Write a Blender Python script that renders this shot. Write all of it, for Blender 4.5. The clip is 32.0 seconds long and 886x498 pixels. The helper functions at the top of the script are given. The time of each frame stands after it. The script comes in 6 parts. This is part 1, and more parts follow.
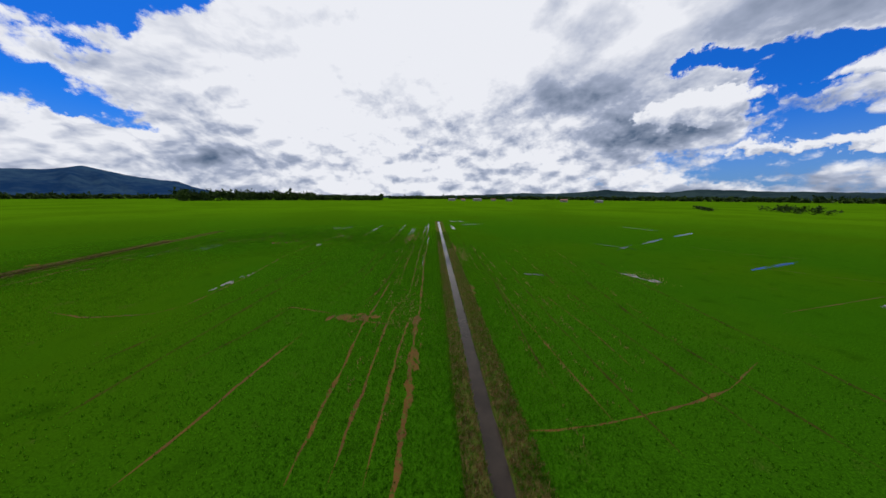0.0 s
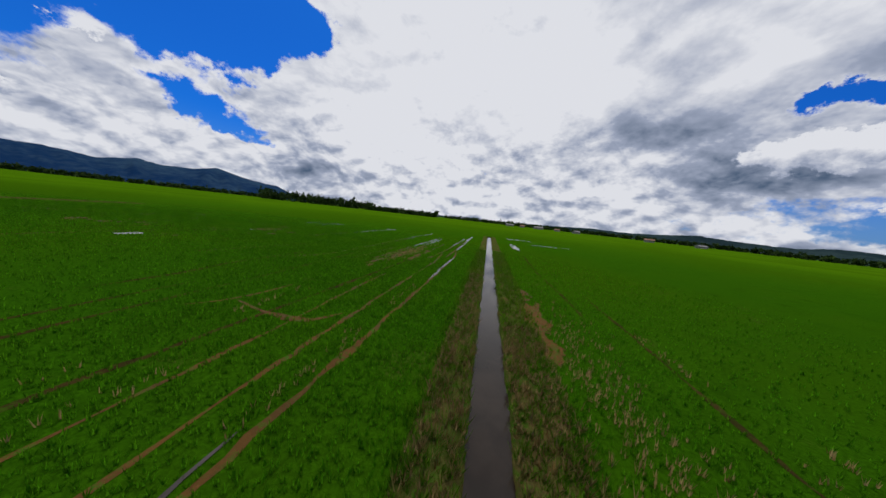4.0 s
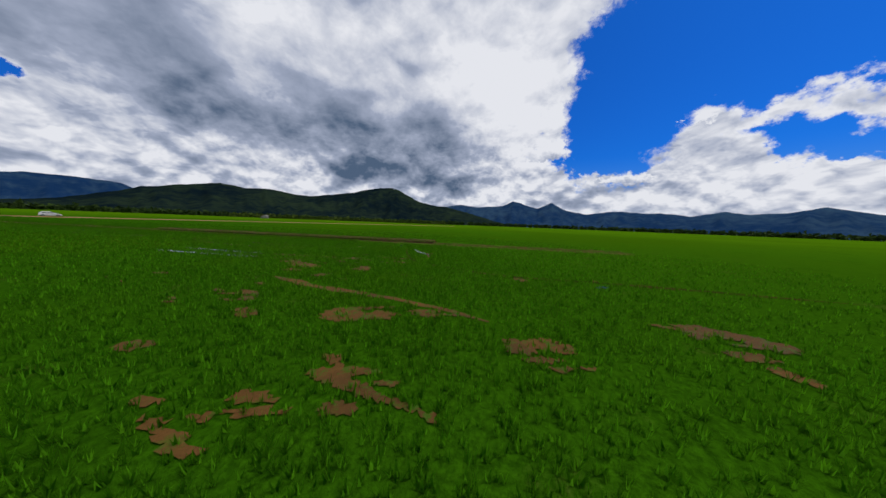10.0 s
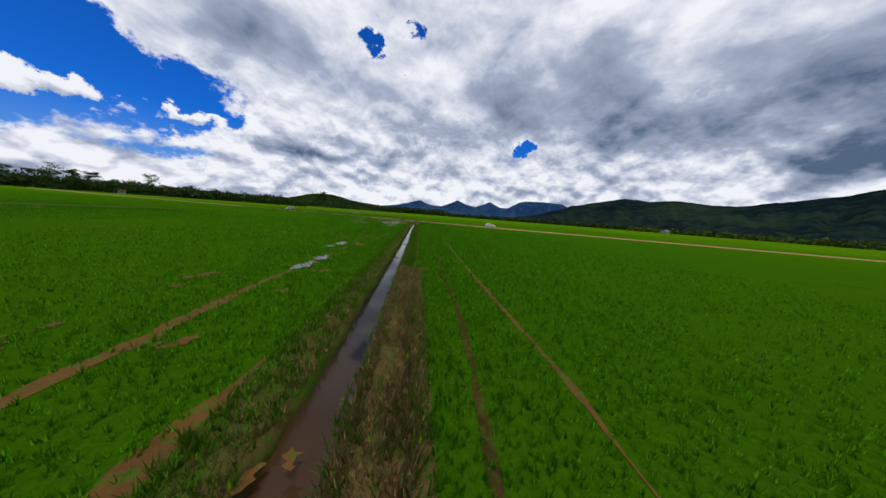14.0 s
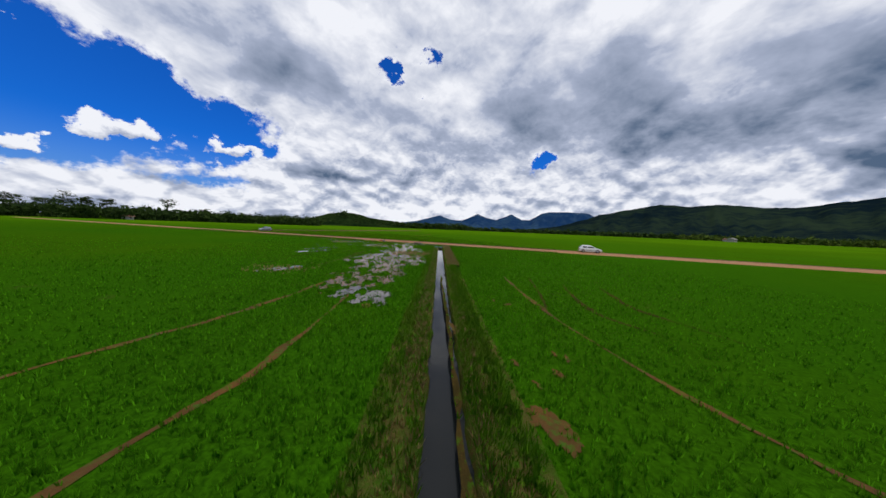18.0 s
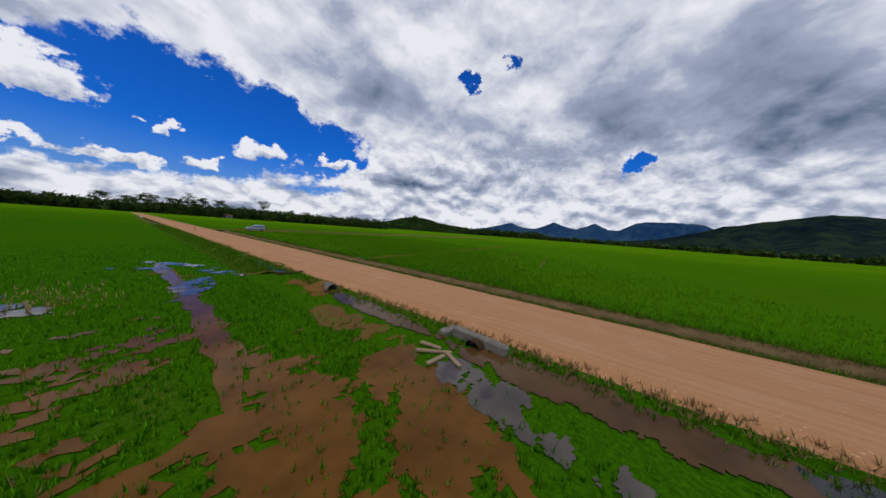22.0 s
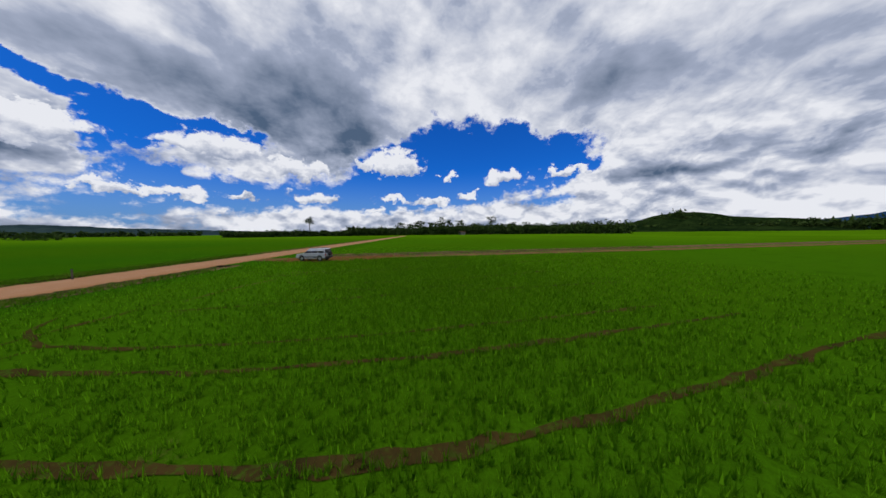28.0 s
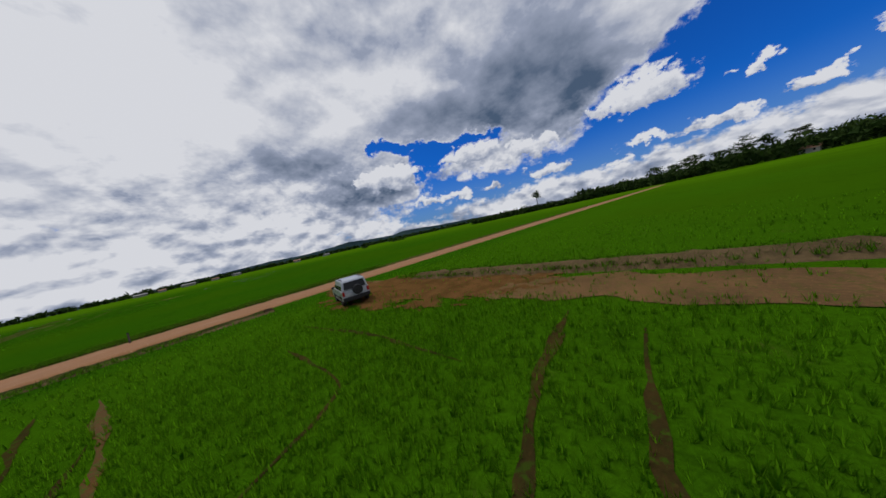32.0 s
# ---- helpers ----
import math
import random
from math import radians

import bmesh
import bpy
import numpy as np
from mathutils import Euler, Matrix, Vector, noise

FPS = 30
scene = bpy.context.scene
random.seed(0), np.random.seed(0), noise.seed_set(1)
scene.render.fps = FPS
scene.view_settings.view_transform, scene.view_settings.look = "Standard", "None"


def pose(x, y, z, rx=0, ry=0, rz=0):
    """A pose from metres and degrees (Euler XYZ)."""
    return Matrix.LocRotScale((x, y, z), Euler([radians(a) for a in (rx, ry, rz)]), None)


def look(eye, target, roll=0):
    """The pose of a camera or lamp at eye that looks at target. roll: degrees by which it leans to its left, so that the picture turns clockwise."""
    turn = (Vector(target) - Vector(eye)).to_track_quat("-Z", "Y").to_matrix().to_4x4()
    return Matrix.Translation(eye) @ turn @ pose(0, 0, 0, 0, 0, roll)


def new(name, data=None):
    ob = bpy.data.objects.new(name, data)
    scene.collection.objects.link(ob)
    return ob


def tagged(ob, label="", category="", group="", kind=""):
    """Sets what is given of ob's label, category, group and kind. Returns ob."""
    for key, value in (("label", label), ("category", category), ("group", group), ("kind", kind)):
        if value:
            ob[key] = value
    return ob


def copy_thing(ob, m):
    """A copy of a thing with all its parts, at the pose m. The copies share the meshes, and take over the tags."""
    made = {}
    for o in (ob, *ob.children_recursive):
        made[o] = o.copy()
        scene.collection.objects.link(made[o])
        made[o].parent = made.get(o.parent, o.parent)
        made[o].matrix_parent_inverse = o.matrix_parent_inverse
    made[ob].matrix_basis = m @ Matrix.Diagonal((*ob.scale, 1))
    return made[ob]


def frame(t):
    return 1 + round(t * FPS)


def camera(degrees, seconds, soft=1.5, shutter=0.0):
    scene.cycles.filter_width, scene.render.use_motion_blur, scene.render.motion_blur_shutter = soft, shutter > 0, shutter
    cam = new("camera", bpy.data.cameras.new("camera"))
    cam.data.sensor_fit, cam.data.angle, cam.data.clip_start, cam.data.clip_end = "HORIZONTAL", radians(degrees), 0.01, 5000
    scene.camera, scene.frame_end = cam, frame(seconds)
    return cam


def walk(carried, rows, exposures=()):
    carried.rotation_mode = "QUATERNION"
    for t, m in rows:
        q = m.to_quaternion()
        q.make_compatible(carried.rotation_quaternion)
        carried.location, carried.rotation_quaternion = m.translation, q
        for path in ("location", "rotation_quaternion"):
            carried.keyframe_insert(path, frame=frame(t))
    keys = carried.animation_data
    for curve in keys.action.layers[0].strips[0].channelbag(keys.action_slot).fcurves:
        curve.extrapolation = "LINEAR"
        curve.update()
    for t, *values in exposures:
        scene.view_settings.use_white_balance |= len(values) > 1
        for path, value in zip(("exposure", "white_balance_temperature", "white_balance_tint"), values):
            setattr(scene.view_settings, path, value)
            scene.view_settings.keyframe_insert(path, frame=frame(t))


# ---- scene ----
cam = camera(121, 32.0)
# seconds, x, y, z, turn about x, y, z in degrees
PATH = [
    (0.0, 0.00, -0.00, 12.56, 78.21, -0.31, 0.08),
    (0.5, -0.20, 6.27, 12.39, 76.24, -0.84, -0.30),
    (1.0, 0.01, 12.32, 11.19, 76.29, -1.28, -1.26),
    (1.5, 0.25, 18.12, 8.82, 77.15, -1.21, -1.55),
    (2.0, 0.24, 23.66, 6.39, 82.22, -0.76, -1.89),
    (2.5, 0.33, 29.70, 4.94, 84.32, -0.58, -1.75),
    (3.0, 0.59, 35.96, 4.33, 84.86, -2.05, 1.26),
    (3.5, 0.71, 42.23, 4.34, 84.17, -4.30, 6.38),
    (4.0, 0.37, 48.32, 4.74, 82.69, -6.42, 12.91),
    (4.5, -0.75, 54.06, 5.29, 80.73, -7.64, 20.01),
    (5.0, -2.91, 59.24, 5.75, 78.73, -7.12, 26.59),
    (5.5, -6.25, 63.73, 5.88, 76.47, -4.99, 32.41),
    (6.0, -10.07, 67.82, 5.46, 74.97, -1.94, 40.35),
    (6.5, -14.61, 71.72, 4.56, 75.09, -0.37, 51.74),
    (7.0, -19.23, 75.76, 3.87, 75.35, -0.81, 64.13),
    (7.5, -23.42, 78.67, 3.50, 77.32, -0.85, 70.78),
    (8.0, -26.91, 81.42, 3.31, 79.01, -0.87, 77.56),
    (8.5, -31.81, 81.99, 2.96, 79.74, -1.96, 85.83),
    (9.0, -36.98, 82.35, 2.63, 82.28, -1.55, 93.73),
    (9.5, -42.43, 81.84, 2.57, 83.58, -1.37, 102.00),
    (10.0, -47.80, 80.53, 2.44, 84.27, -2.18, 111.03),
    (10.5, -52.93, 78.47, 2.33, 84.63, -2.18, 120.32),
    (11.0, -57.65, 75.72, 2.32, 84.00, -4.01, 130.74),
    (11.5, -61.81, 72.37, 2.50, 83.84, -4.18, 139.70),
    (12.0, -64.99, 68.18, 2.98, 84.18, -3.34, 147.88),
    (12.5, -68.16, 62.85, 3.32, 83.30, -4.18, 158.23),
    (13.0, -70.00, 56.58, 3.38, 82.58, -4.24, 169.11),
    (13.5, -71.02, 50.33, 3.43, 82.05, -5.06, 179.60),
    (14.0, -70.91, 43.77, 3.48, 82.31, -4.32, 187.71),
    (14.5, -70.39, 37.15, 3.48, 83.73, -0.30, 191.67),
    (15.0, -68.69, 31.88, 3.02, 84.34, -0.45, 191.85),
    (15.5, -67.05, 26.38, 2.83, 85.01, -0.45, 192.34),
    (16.0, -65.42, 20.74, 2.84, 85.29, -1.34, 192.80),
    (16.5, -63.79, 15.03, 3.00, 85.31, -2.53, 193.12),
    (17.0, -62.10, 9.27, 3.25, 85.22, -3.47, 193.21),
    (17.5, -60.29, 3.47, 3.53, 85.18, -3.56, 192.97),
    (18.0, -58.32, -2.38, 3.79, 85.35, -2.24, 192.29),
    (18.5, -56.28, -8.69, 3.97, 85.39, -1.00, 191.46),
    (19.0, -53.84, -14.51, 3.89, 84.29, -1.25, 191.33),
    (19.5, -52.07, -20.99, 3.63, 84.17, -1.46, 190.96),
    (20.0, -50.34, -27.24, 3.37, 84.91, -1.16, 190.50),
    (20.5, -48.90, -33.37, 3.09, 85.92, -1.16, 192.33),
    (21.0, -47.26, -38.81, 3.38, 86.52, -0.42, 197.79),
    (21.5, -44.74, -44.74, 3.55, 86.46, -2.76, 204.52),
    (22.0, -42.70, -50.83, 3.73, 85.98, -4.27, 208.03),
    (22.5, -40.38, -56.34, 4.27, 84.56, -5.03, 209.80),
    (23.0, -38.00, -61.25, 4.60, 81.34, -6.26, 213.82),
    (23.5, -34.88, -65.74, 4.74, 79.46, -5.94, 218.10),
    (24.0, -32.12, -70.72, 4.57, 78.84, -4.39, 223.53),
    (24.5, -26.36, -76.94, 4.30, 79.75, -2.30, 230.02),
    (25.0, -20.76, -82.67, 4.21, 82.43, -1.05, 234.49),
    (25.5, -17.18, -86.74, 4.11, 83.11, -0.62, 238.90),
    (26.0, -14.20, -89.95, 3.96, 83.89, 0.30, 242.26),
    (26.5, -11.31, -92.43, 3.80, 84.68, 1.31, 245.21),
    (27.0, -8.43, -94.33, 3.68, 85.39, 1.98, 248.34),
    (27.5, -5.47, -95.78, 3.62, 85.92, 1.89, 252.19),
    (28.0, -2.40, -97.00, 3.67, 86.20, 0.61, 257.32),
    (28.5, 0.80, -98.84, 4.01, 86.28, -0.06, 262.68),
    (29.0, 3.96, -100.26, 4.29, 86.25, 0.14, 267.47),
    (29.5, 8.03, -101.53, 4.58, 85.96, 0.30, 272.76),
    (30.0, 11.60, -102.47, 4.67, 83.74, 1.23, 278.49),
    (30.5, 15.31, -103.33, 4.50, 82.65, 1.37, 285.68),
    (31.0, 18.44, -103.79, 4.45, 82.06, 1.35, 292.82),
    (31.5, 21.67, -104.15, 4.19, 82.60, 5.56, 299.29),
    (32.0, 25.24, -104.25, 3.63, 85.36, 12.41, 308.29),
]
walk(cam, [(r[0], pose(*r[1:])) for r in PATH], [(0, -0.05), (1, 0.0), (2, -0.2), (5, -0.25), (6.5, -0.2), (8, 0.0), (10, -0.15), (13, 0.03), (16, 0.03), (20, 0.03), (21, -0.12), (22, -0.1), (23, -0.25), (24, 0.0), (26, -0.08), (28, -0.1), (30, -0.2), (31, -0.18), (32, -0.38)])

# ---- sky, sun ----
SUN_AZ, SUN_EL = 25.0, 66.0   # azimuth counted to the left of +y, height in degrees


def bearing(az, el=0.0):
    a, e = radians(az), radians(el)
    return Vector((-math.sin(a) * math.cos(e), math.cos(a) * math.cos(e), math.sin(e)))


class Net:
    """Small helper to write node trees."""

    def __init__(self, tree):
        self.n, self.l = tree.nodes, tree.links

    def put(self, sock, v):
        if hasattr(v, "is_linked"):
            self.l.new(v, sock)
        else:
            sock.default_value = v

    def math(self, op, a, b=0.0, c=0.0, clamp=False):
        nd = self.n.new("ShaderNodeMath")
        nd.operation, nd.use_clamp = op, clamp
        for s, v in zip(nd.inputs, (a, b, c)):
            self.put(s, v)
        return nd.outputs[0]

    def vec(self, op, a, b=(0, 0, 0), scale=None):
        nd = self.n.new("ShaderNodeVectorMath")
        nd.operation = op
        self.put(nd.inputs[0], a)
        self.put(nd.inputs[1], b)
        if scale is not None:
            self.put(nd.inputs["Scale"], scale)
        return nd.outputs["Value"] if op in ("LENGTH", "DOT_PRODUCT", "DISTANCE") else nd.outputs[0]

    def noise(self, vector, scale, detail=4.0, rough=0.55, lac=2.0, distort=0.0):
        nd = self.n.new("ShaderNodeTexNoise")
        self.put(nd.inputs["Vector"], vector)
        for k, v in (("Scale", scale), ("Detail", detail), ("Roughness", rough), ("Lacunarity", lac), ("Distortion", distort)):
            nd.inputs[k].default_value = v
        return nd.outputs[0]

    def span(self, v, a, b, lo=0.0, hi=1.0, smooth=True):
        nd = self.n.new("ShaderNodeMapRange")
        nd.interpolation_type = "SMOOTHSTEP" if smooth else "LINEAR"
        for s, q in zip(nd.inputs, (v, a, b, lo, hi)):
            self.put(s, q)
        return nd.outputs[0]

    def mix(self, f, a, b, how="MIX"):
        nd = self.n.new("ShaderNodeMix")
        nd.data_type, nd.blend_type = "RGBA", how
        self.put(nd.inputs[0], f)
        for s, v in ((nd.inputs[6], a), (nd.inputs[7], b)):
            self.put(s, (*v, 1) if isinstance(v, tuple) and len(v) == 3 else v)
        return nd.outputs[2]

    def xyz(self, v):
        nd = self.n.new("ShaderNodeSeparateXYZ")
        self.put(nd.inputs[0], v)
        return nd.outputs

    def join(self, x, y, z=0.0):
        nd = self.n.new("ShaderNodeCombineXYZ")
        for s, v in zip(nd.inputs, (x, y, z)):
            self.put(s, v)
        return nd.outputs[0]


# cloud gaps, grey cloud undersides, single cumulus heaps: azimuth, height, half widths (degrees), strength
GAPS = [(51, 27, 9, 4.5, 1.0), (42, 29, 6, 3.5, .9), (56, 21, 6, 2.6, .8), (85, 15, 4, 3, .8), (55, 12.2, 5, 1.2, .6), (318, 18, 3.5, 1.6, .9), (310, 14, 3, 2, .9), (76, 20, 8, 6, 1.0), (70, 29, 15, 8, 1.2), (52, 29, 9, 5, .9), (79, 11.5, 7, 1.6, .8), (57, 14.2, 6, 1.6, .8), (49, 11, 4, 1, .5), (313, 18.5, 4, 1.4, .85), (307, 16, 4, 2.2, .95), (306, 10, 4, 1.6, .7),
        (252, 17.5, 15, 4.6, 1.25), (238, 16, 8, 3, 1.0), (231, 13, 5, 1.6, .7), (264, 12, 20, 5, 1.1), (298, 16.6, 6, 1.6, 1.1), (203, 30, 2.6, 1.6, 1.0), (194, 31.6, 2.0, 1.8, .9), (200, 28.6, 1.6, 1.2, .8), (172, 13.8, 3.0, 1.3, 1.1)]
LOW_GAPS = [(276, 7, 16, 3, .62), (250, 8, 12, 2.4, .5), (312, 6.5, 10, 2.4, .55), (300, 7, 10, 2.6, .5), (318, 3, 14, 1.6, .5), (232, 6, 8, 1.2, .3), (150, 4, 8, 1.0, .3), (80, 8, 8, 1.2, .3), (8, 10, 5, 1.6, .35), (134, 5.2, 5, 1.0, .4)]
DARKS = [(192, 18, 9, 4, .45), (165, 26, 10, 5, .5), (335, 16.3, 8, 3.6, 1.1), (321, 10, 8, 2.0, .9), (304, 22, 11, 4.5, 1.1), (40, 6, 7, 4, .6), (118, 17, 12, 5, .8), (112, 11, 10, 2.6, 1.0), (134, 20, 10, 4.5, .75), (129, 11.3, 7, 1.8, .8), (226, 25, 10, 5, 1.15),
         (150, 19, 12, 5, .9), (157, 15.2, 7, 1.8, .8), (134, 11, 7, 2.0, .8), (176, 22, 4, 4, .5), (213, 9.8, 8, 1.3, .8), (196, 9.8, 7, 1.2, .7), (286, 21, 11, 5.5, 1.15), (280, 31, 10, 5, .6), (346, 19, 8, 5, .5), (218, 10.8, 6, 1.8, .6)]
LIGHTS = [(104, 19, 7, 6, .7), (92, 24, 7, 6, .8), (214, 33, 6, 5, .6), (260, 32, 8, 6, .5), (20, 26, 26, 12, 1.0), (352, 27, 16, 10, .8), (28, 14, 14, 6, .7), (135, 16.6, 5, 1.6, .6), (163, 14.5, 5, 1.4, .6), (189, 20, 6, 4, .5), (320, 30, 10, 6, .6)]
HEAPS = [(90, 14.5, 5.0, 2.6, .9), (268.5, 14.2, 6.2, 3.0, 1.3), (255.6, 12.2, 2.0, 1.2, 1.0), (244.3, 11.2, 3.6, 1.7, 1.25), (231.5, 11.6, 3.6, 1.3, 1.0), (260, 6.5, 3.4, 1.2, .9), (251.5, 7.7, 2.6, 1.1, .9), (268, 7.5, 4.4, 1.1, .9), (273, 4.6, 4.0, 1.0, .8),
         (286, 12.0, 4.2, 2.2, 1.2), (299, 14.2, 6.0, 2.4, 1.1), (285, 6.9, 4.5, 1.6, 1.0), (295, 6.8, 2.4, 1.0, .8), (318, 12.6, 6.5, 2.6, 1.3), (310, 6.8, 2.6, 1.0, .9), (303, 6.3, 4.0, 1.3, .9), (252, 20.5, 1.4, .5, .5), (67, 17.2, 3.2, .7, .7), (76, 8.6, 7, 1.4, .8)]

world = bpy.data.worlds.new("sky")
scene.world = world
world.use_nodes = True
world.node_tree.nodes.clear()
W = Net(world.node_tree)
w_out, w_bg = W.n.new("ShaderNodeOutputWorld"), W.n.new("ShaderNodeBackground")
w_sky = W.n.new("ShaderNodeTexSky")
w_sky.sky_type, w_sky.sun_disc = "NISHITA", False
w_sky.sun_elevation, w_sky.sun_rotation = radians(SUN_EL), radians(-SUN_AZ)
w_dir = W.n.new("ShaderNodeTexCoord").outputs["Generated"]
dx, dy, dz = W.xyz(w_dir)
w_az = W.math("MULTIPLY", W.math("ARCTAN2", W.math("MULTIPLY", dx, -1.0), dy), 57.29578)
w_el = W.math("MULTIPLY", W.math("ARCSINE", dz), 57.29578)


def billows(z_shift, octaves):
    """Cloud thickness from fractal noise and rounded billows; flatter and finer towards the horizon."""
    x, y, z = W.xyz(W.vec("ADD", w_dir, (0.0, 0.0, z_shift)))
    high = W.span(w_el, 5.0, 15.0)
    total, places = None, []
    for stretch, size, cell, share in ((1.25, 3.4, 9.0, high), (1.9, 6.5, 16.0, W.math("SUBTRACT", 1.0, high))):
        q = W.join(x, y, W.math("MULTIPLY", z, stretch))
        n = W.noise(q, size, octaves, 0.56)
        vo = W.n.new("ShaderNodeTexVoronoi")
        vo.feature, vo.normalize = "SMOOTH_F1", True
        W.l.new(W.vec("ADD", q, W.vec("SCALE", W.join(n, n, n), scale=0.16)), vo.inputs["Vector"])
        for k, val in (("Scale", cell), ("Detail", max(0.0, octaves - 4.0)), ("Roughness", 0.55), ("Lacunarity", 2.1), ("Smoothness", 0.45)):
            vo.inputs[k].default_value = val
        both = W.math("ADD", W.math("SUBTRACT", n, 0.5), W.math("MULTIPLY", W.math("SUBTRACT", 0.36, vo.outputs["Distance"]), 0.45))
        both = W.math("MULTIPLY", both, share)
        total = both if total is None else W.math("ADD", total, both)
        places.append(q)
    return total, places[0]


d_fine, q_here = billows(0.0, 8.0)
d_fine_up, _ = billows(0.012, 8.0)
d_mid, _ = billows(0.0, 3.6)
d_mid_up, _ = billows(0.022, 3.6)
d_soft, _ = billows(0.0, 1.6)
d_soft_up, _ = billows(0.05, 1.6)
wob = W.noise(q_here, 7.0, 7.0, 0.62)
wob2 = W.noise(W.vec("ADD", q_here, (7.0, 3.0, 1.0)), 7.0, 7.0, 0.62)
w_az2 = W.math("ADD", w_az, W.math("MULTIPLY", W.math("SUBTRACT", wob, 0.5), 24.0))
w_el2 = W.math("ADD", w_el, W.math("MULTIPLY", W.math("SUBTRACT", wob2, 0.5), 13.0))
soft_a, soft_b = W.noise(q_here, 5.0, 2.6, 0.5), W.noise(W.vec("ADD", q_here, (4.0, 6.0, 2.0)), 5.0, 2.6, 0.5)
w_az4 = W.math("ADD", w_az, W.math("MULTIPLY", W.math("SUBTRACT", soft_a, 0.5), 26.0))
w_el4 = W.math("ADD", w_el, W.math("MULTIPLY", W.math("SUBTRACT", soft_b, 0.5), 14.0))
fin = W.noise(q_here, 17.0, 7.0, 0.62)
fin2 = W.noise(W.vec("ADD", q_here, (2.0, 9.0, 5.0)), 17.0, 7.0, 0.62)
w_az3 = W.math("ADD", w_az, W.math("MULTIPLY", W.math("SUBTRACT", fin2, 0.5), 13.0))
w_el3 = W.math("ADD", w_el, W.math("MULTIPLY", W.math("SUBTRACT", fin, 0.5), 6.5))


def field(spots, az, el, flat_base=False):
    """Sum of soft spots; with flat_base also how far below their middles one looks."""
    total, low = None, None
    for a, e, wa, we, k in spots:
        d = W.math("WRAP", W.math("SUBTRACT", az, a), 180.0, -180.0)
        v = W.math("DIVIDE", W.math("SUBTRACT", el, e), we)
        vv = W.math("MAXIMUM", v, W.math("MULTIPLY", v, -1.9)) if flat_base else v
        q = W.math("ADD", W.math("POWER", W.math("ABSOLUTE", W.math("DIVIDE", d, wa)), 2.0), W.math("MULTIPLY", vv, vv))
        g = W.math("MULTIPLY", W.math("EXPONENT", W.math("MULTIPLY", q, -0.8)), k)
        total = g if total is None else W.math("ADD", total, g)
        if flat_base:
            h = W.math("MULTIPLY", g, v)
            low = h if low is None else W.math("ADD", low, h)
    return (total, low) if flat_base else total


gaps, low_gaps = field(GAPS, w_az2, w_el2), field(LOW_GAPS, w_az2, w_el3)
darks, lights = field(DARKS, w_az4, w_el4), field(LIGHTS, w_az4, w_el4)
heaps, heap_low = field(HEAPS, w_az3, w_el3, True)
knob = W.n.new("ShaderNodeTexVoronoi")
knob.feature, knob.normalize = "SMOOTH_F1", True
W.l.new(W.vec("ADD", q_here, W.vec("SCALE", W.join(fin, fin2, wob), scale=0.10)), knob.inputs["Vector"])
for k, val in (("Scale", 30.0), ("Detail", 2.0), ("Roughness", 0.55), ("Lacunarity", 2.1), ("Smoothness", 0.35)):
    knob.inputs[k].default_value = val
knobs = W.math("SUBTRACT", 0.36, knob.outputs["Distance"])


def puffs(z_shift):
    """Rounded heads of the cloud deck."""
    x, y, z = W.xyz(W.vec("ADD", w_dir, (0.0, 0.0, z_shift)))
    q = W.join(x, y, W.math("MULTIPLY", z, 1.7))
    v = W.n.new("ShaderNodeTexVoronoi")
    v.feature, v.normalize = "SMOOTH_F1", True
    n = W.noise(q, 9.0, 2.5, 0.5)
    W.l.new(W.vec("ADD", q, W.vec("SCALE", W.join(n, n, n), scale=0.10)), v.inputs["Vector"])
    for k, val in (("Scale", 13.0), ("Detail", 2.5), ("Roughness", 0.6), ("Lacunarity", 2.3), ("Smoothness", 0.25)):
        v.inputs[k].default_value = val
    return v.outputs["Distance"]


heads = W.math("SUBTRACT", puffs(0.03), puffs(0.0))
deck = W.math("ADD", 0.36, W.math("MULTIPLY", d_fine, 1.15))
deck = W.math("SUBTRACT", deck, W.math("MULTIPLY", W.math("ADD", gaps, low_gaps), 0.78))
deck = W.math("ADD", deck, W.math("MULTIPLY", W.math("ADD", darks, lights), 0.22))
deck = W.math("ADD", deck, W.math("MULTIPLY", knobs, 0.4))
single = W.math("ADD", W.math("ADD", W.math("SUBTRACT", heaps, 0.50), W.math("MULTIPLY", d_fine, 0.35)), W.math("MULTIPLY", knobs, 0.7))
cover_deck, cover_heap = W.span(deck, -0.08, 0.18), W.span(single, -0.06, 0.20)
# broad grey undersides, bright tops, small relief
n_mass = W.noise(W.vec("ADD", q_here, (3.0, 1.0, 4.0)), 1.9, 2.2, 0.5)
relief = W.math("ADD", W.math("MULTIPLY", W.math("SUBTRACT", d_soft_up, d_soft), 0.9), W.math("MULTIPLY", W.math("SUBTRACT", d_mid_up, d_mid), W.span(w_el, 6.0, 18.0, 1.5, 1.0)))
relief = W.math("ADD", relief, W.math("MULTIPLY", W.math("SUBTRACT", d_fine_up, d_fine), 0.2))
under = W.math("ADD", 0.13, W.math("MULTIPLY", W.math("SUBTRACT", n_mass, 0.5), 1.0))
under = W.math("ADD", under, W.math("MULTIPLY", darks, W.math("ADD", 0.80, W.math("MULTIPLY", d_mid, 1.6))))
under = W.math("SUBTRACT", under, W.math("MULTIPLY", lights, 0.42))
thick = W.span(deck, 0.02, 0.34)
under = W.math("ADD", W.math("MULTIPLY", under, W.math("ADD", 0.25, W.math("MULTIPLY", thick, 0.75))), relief)
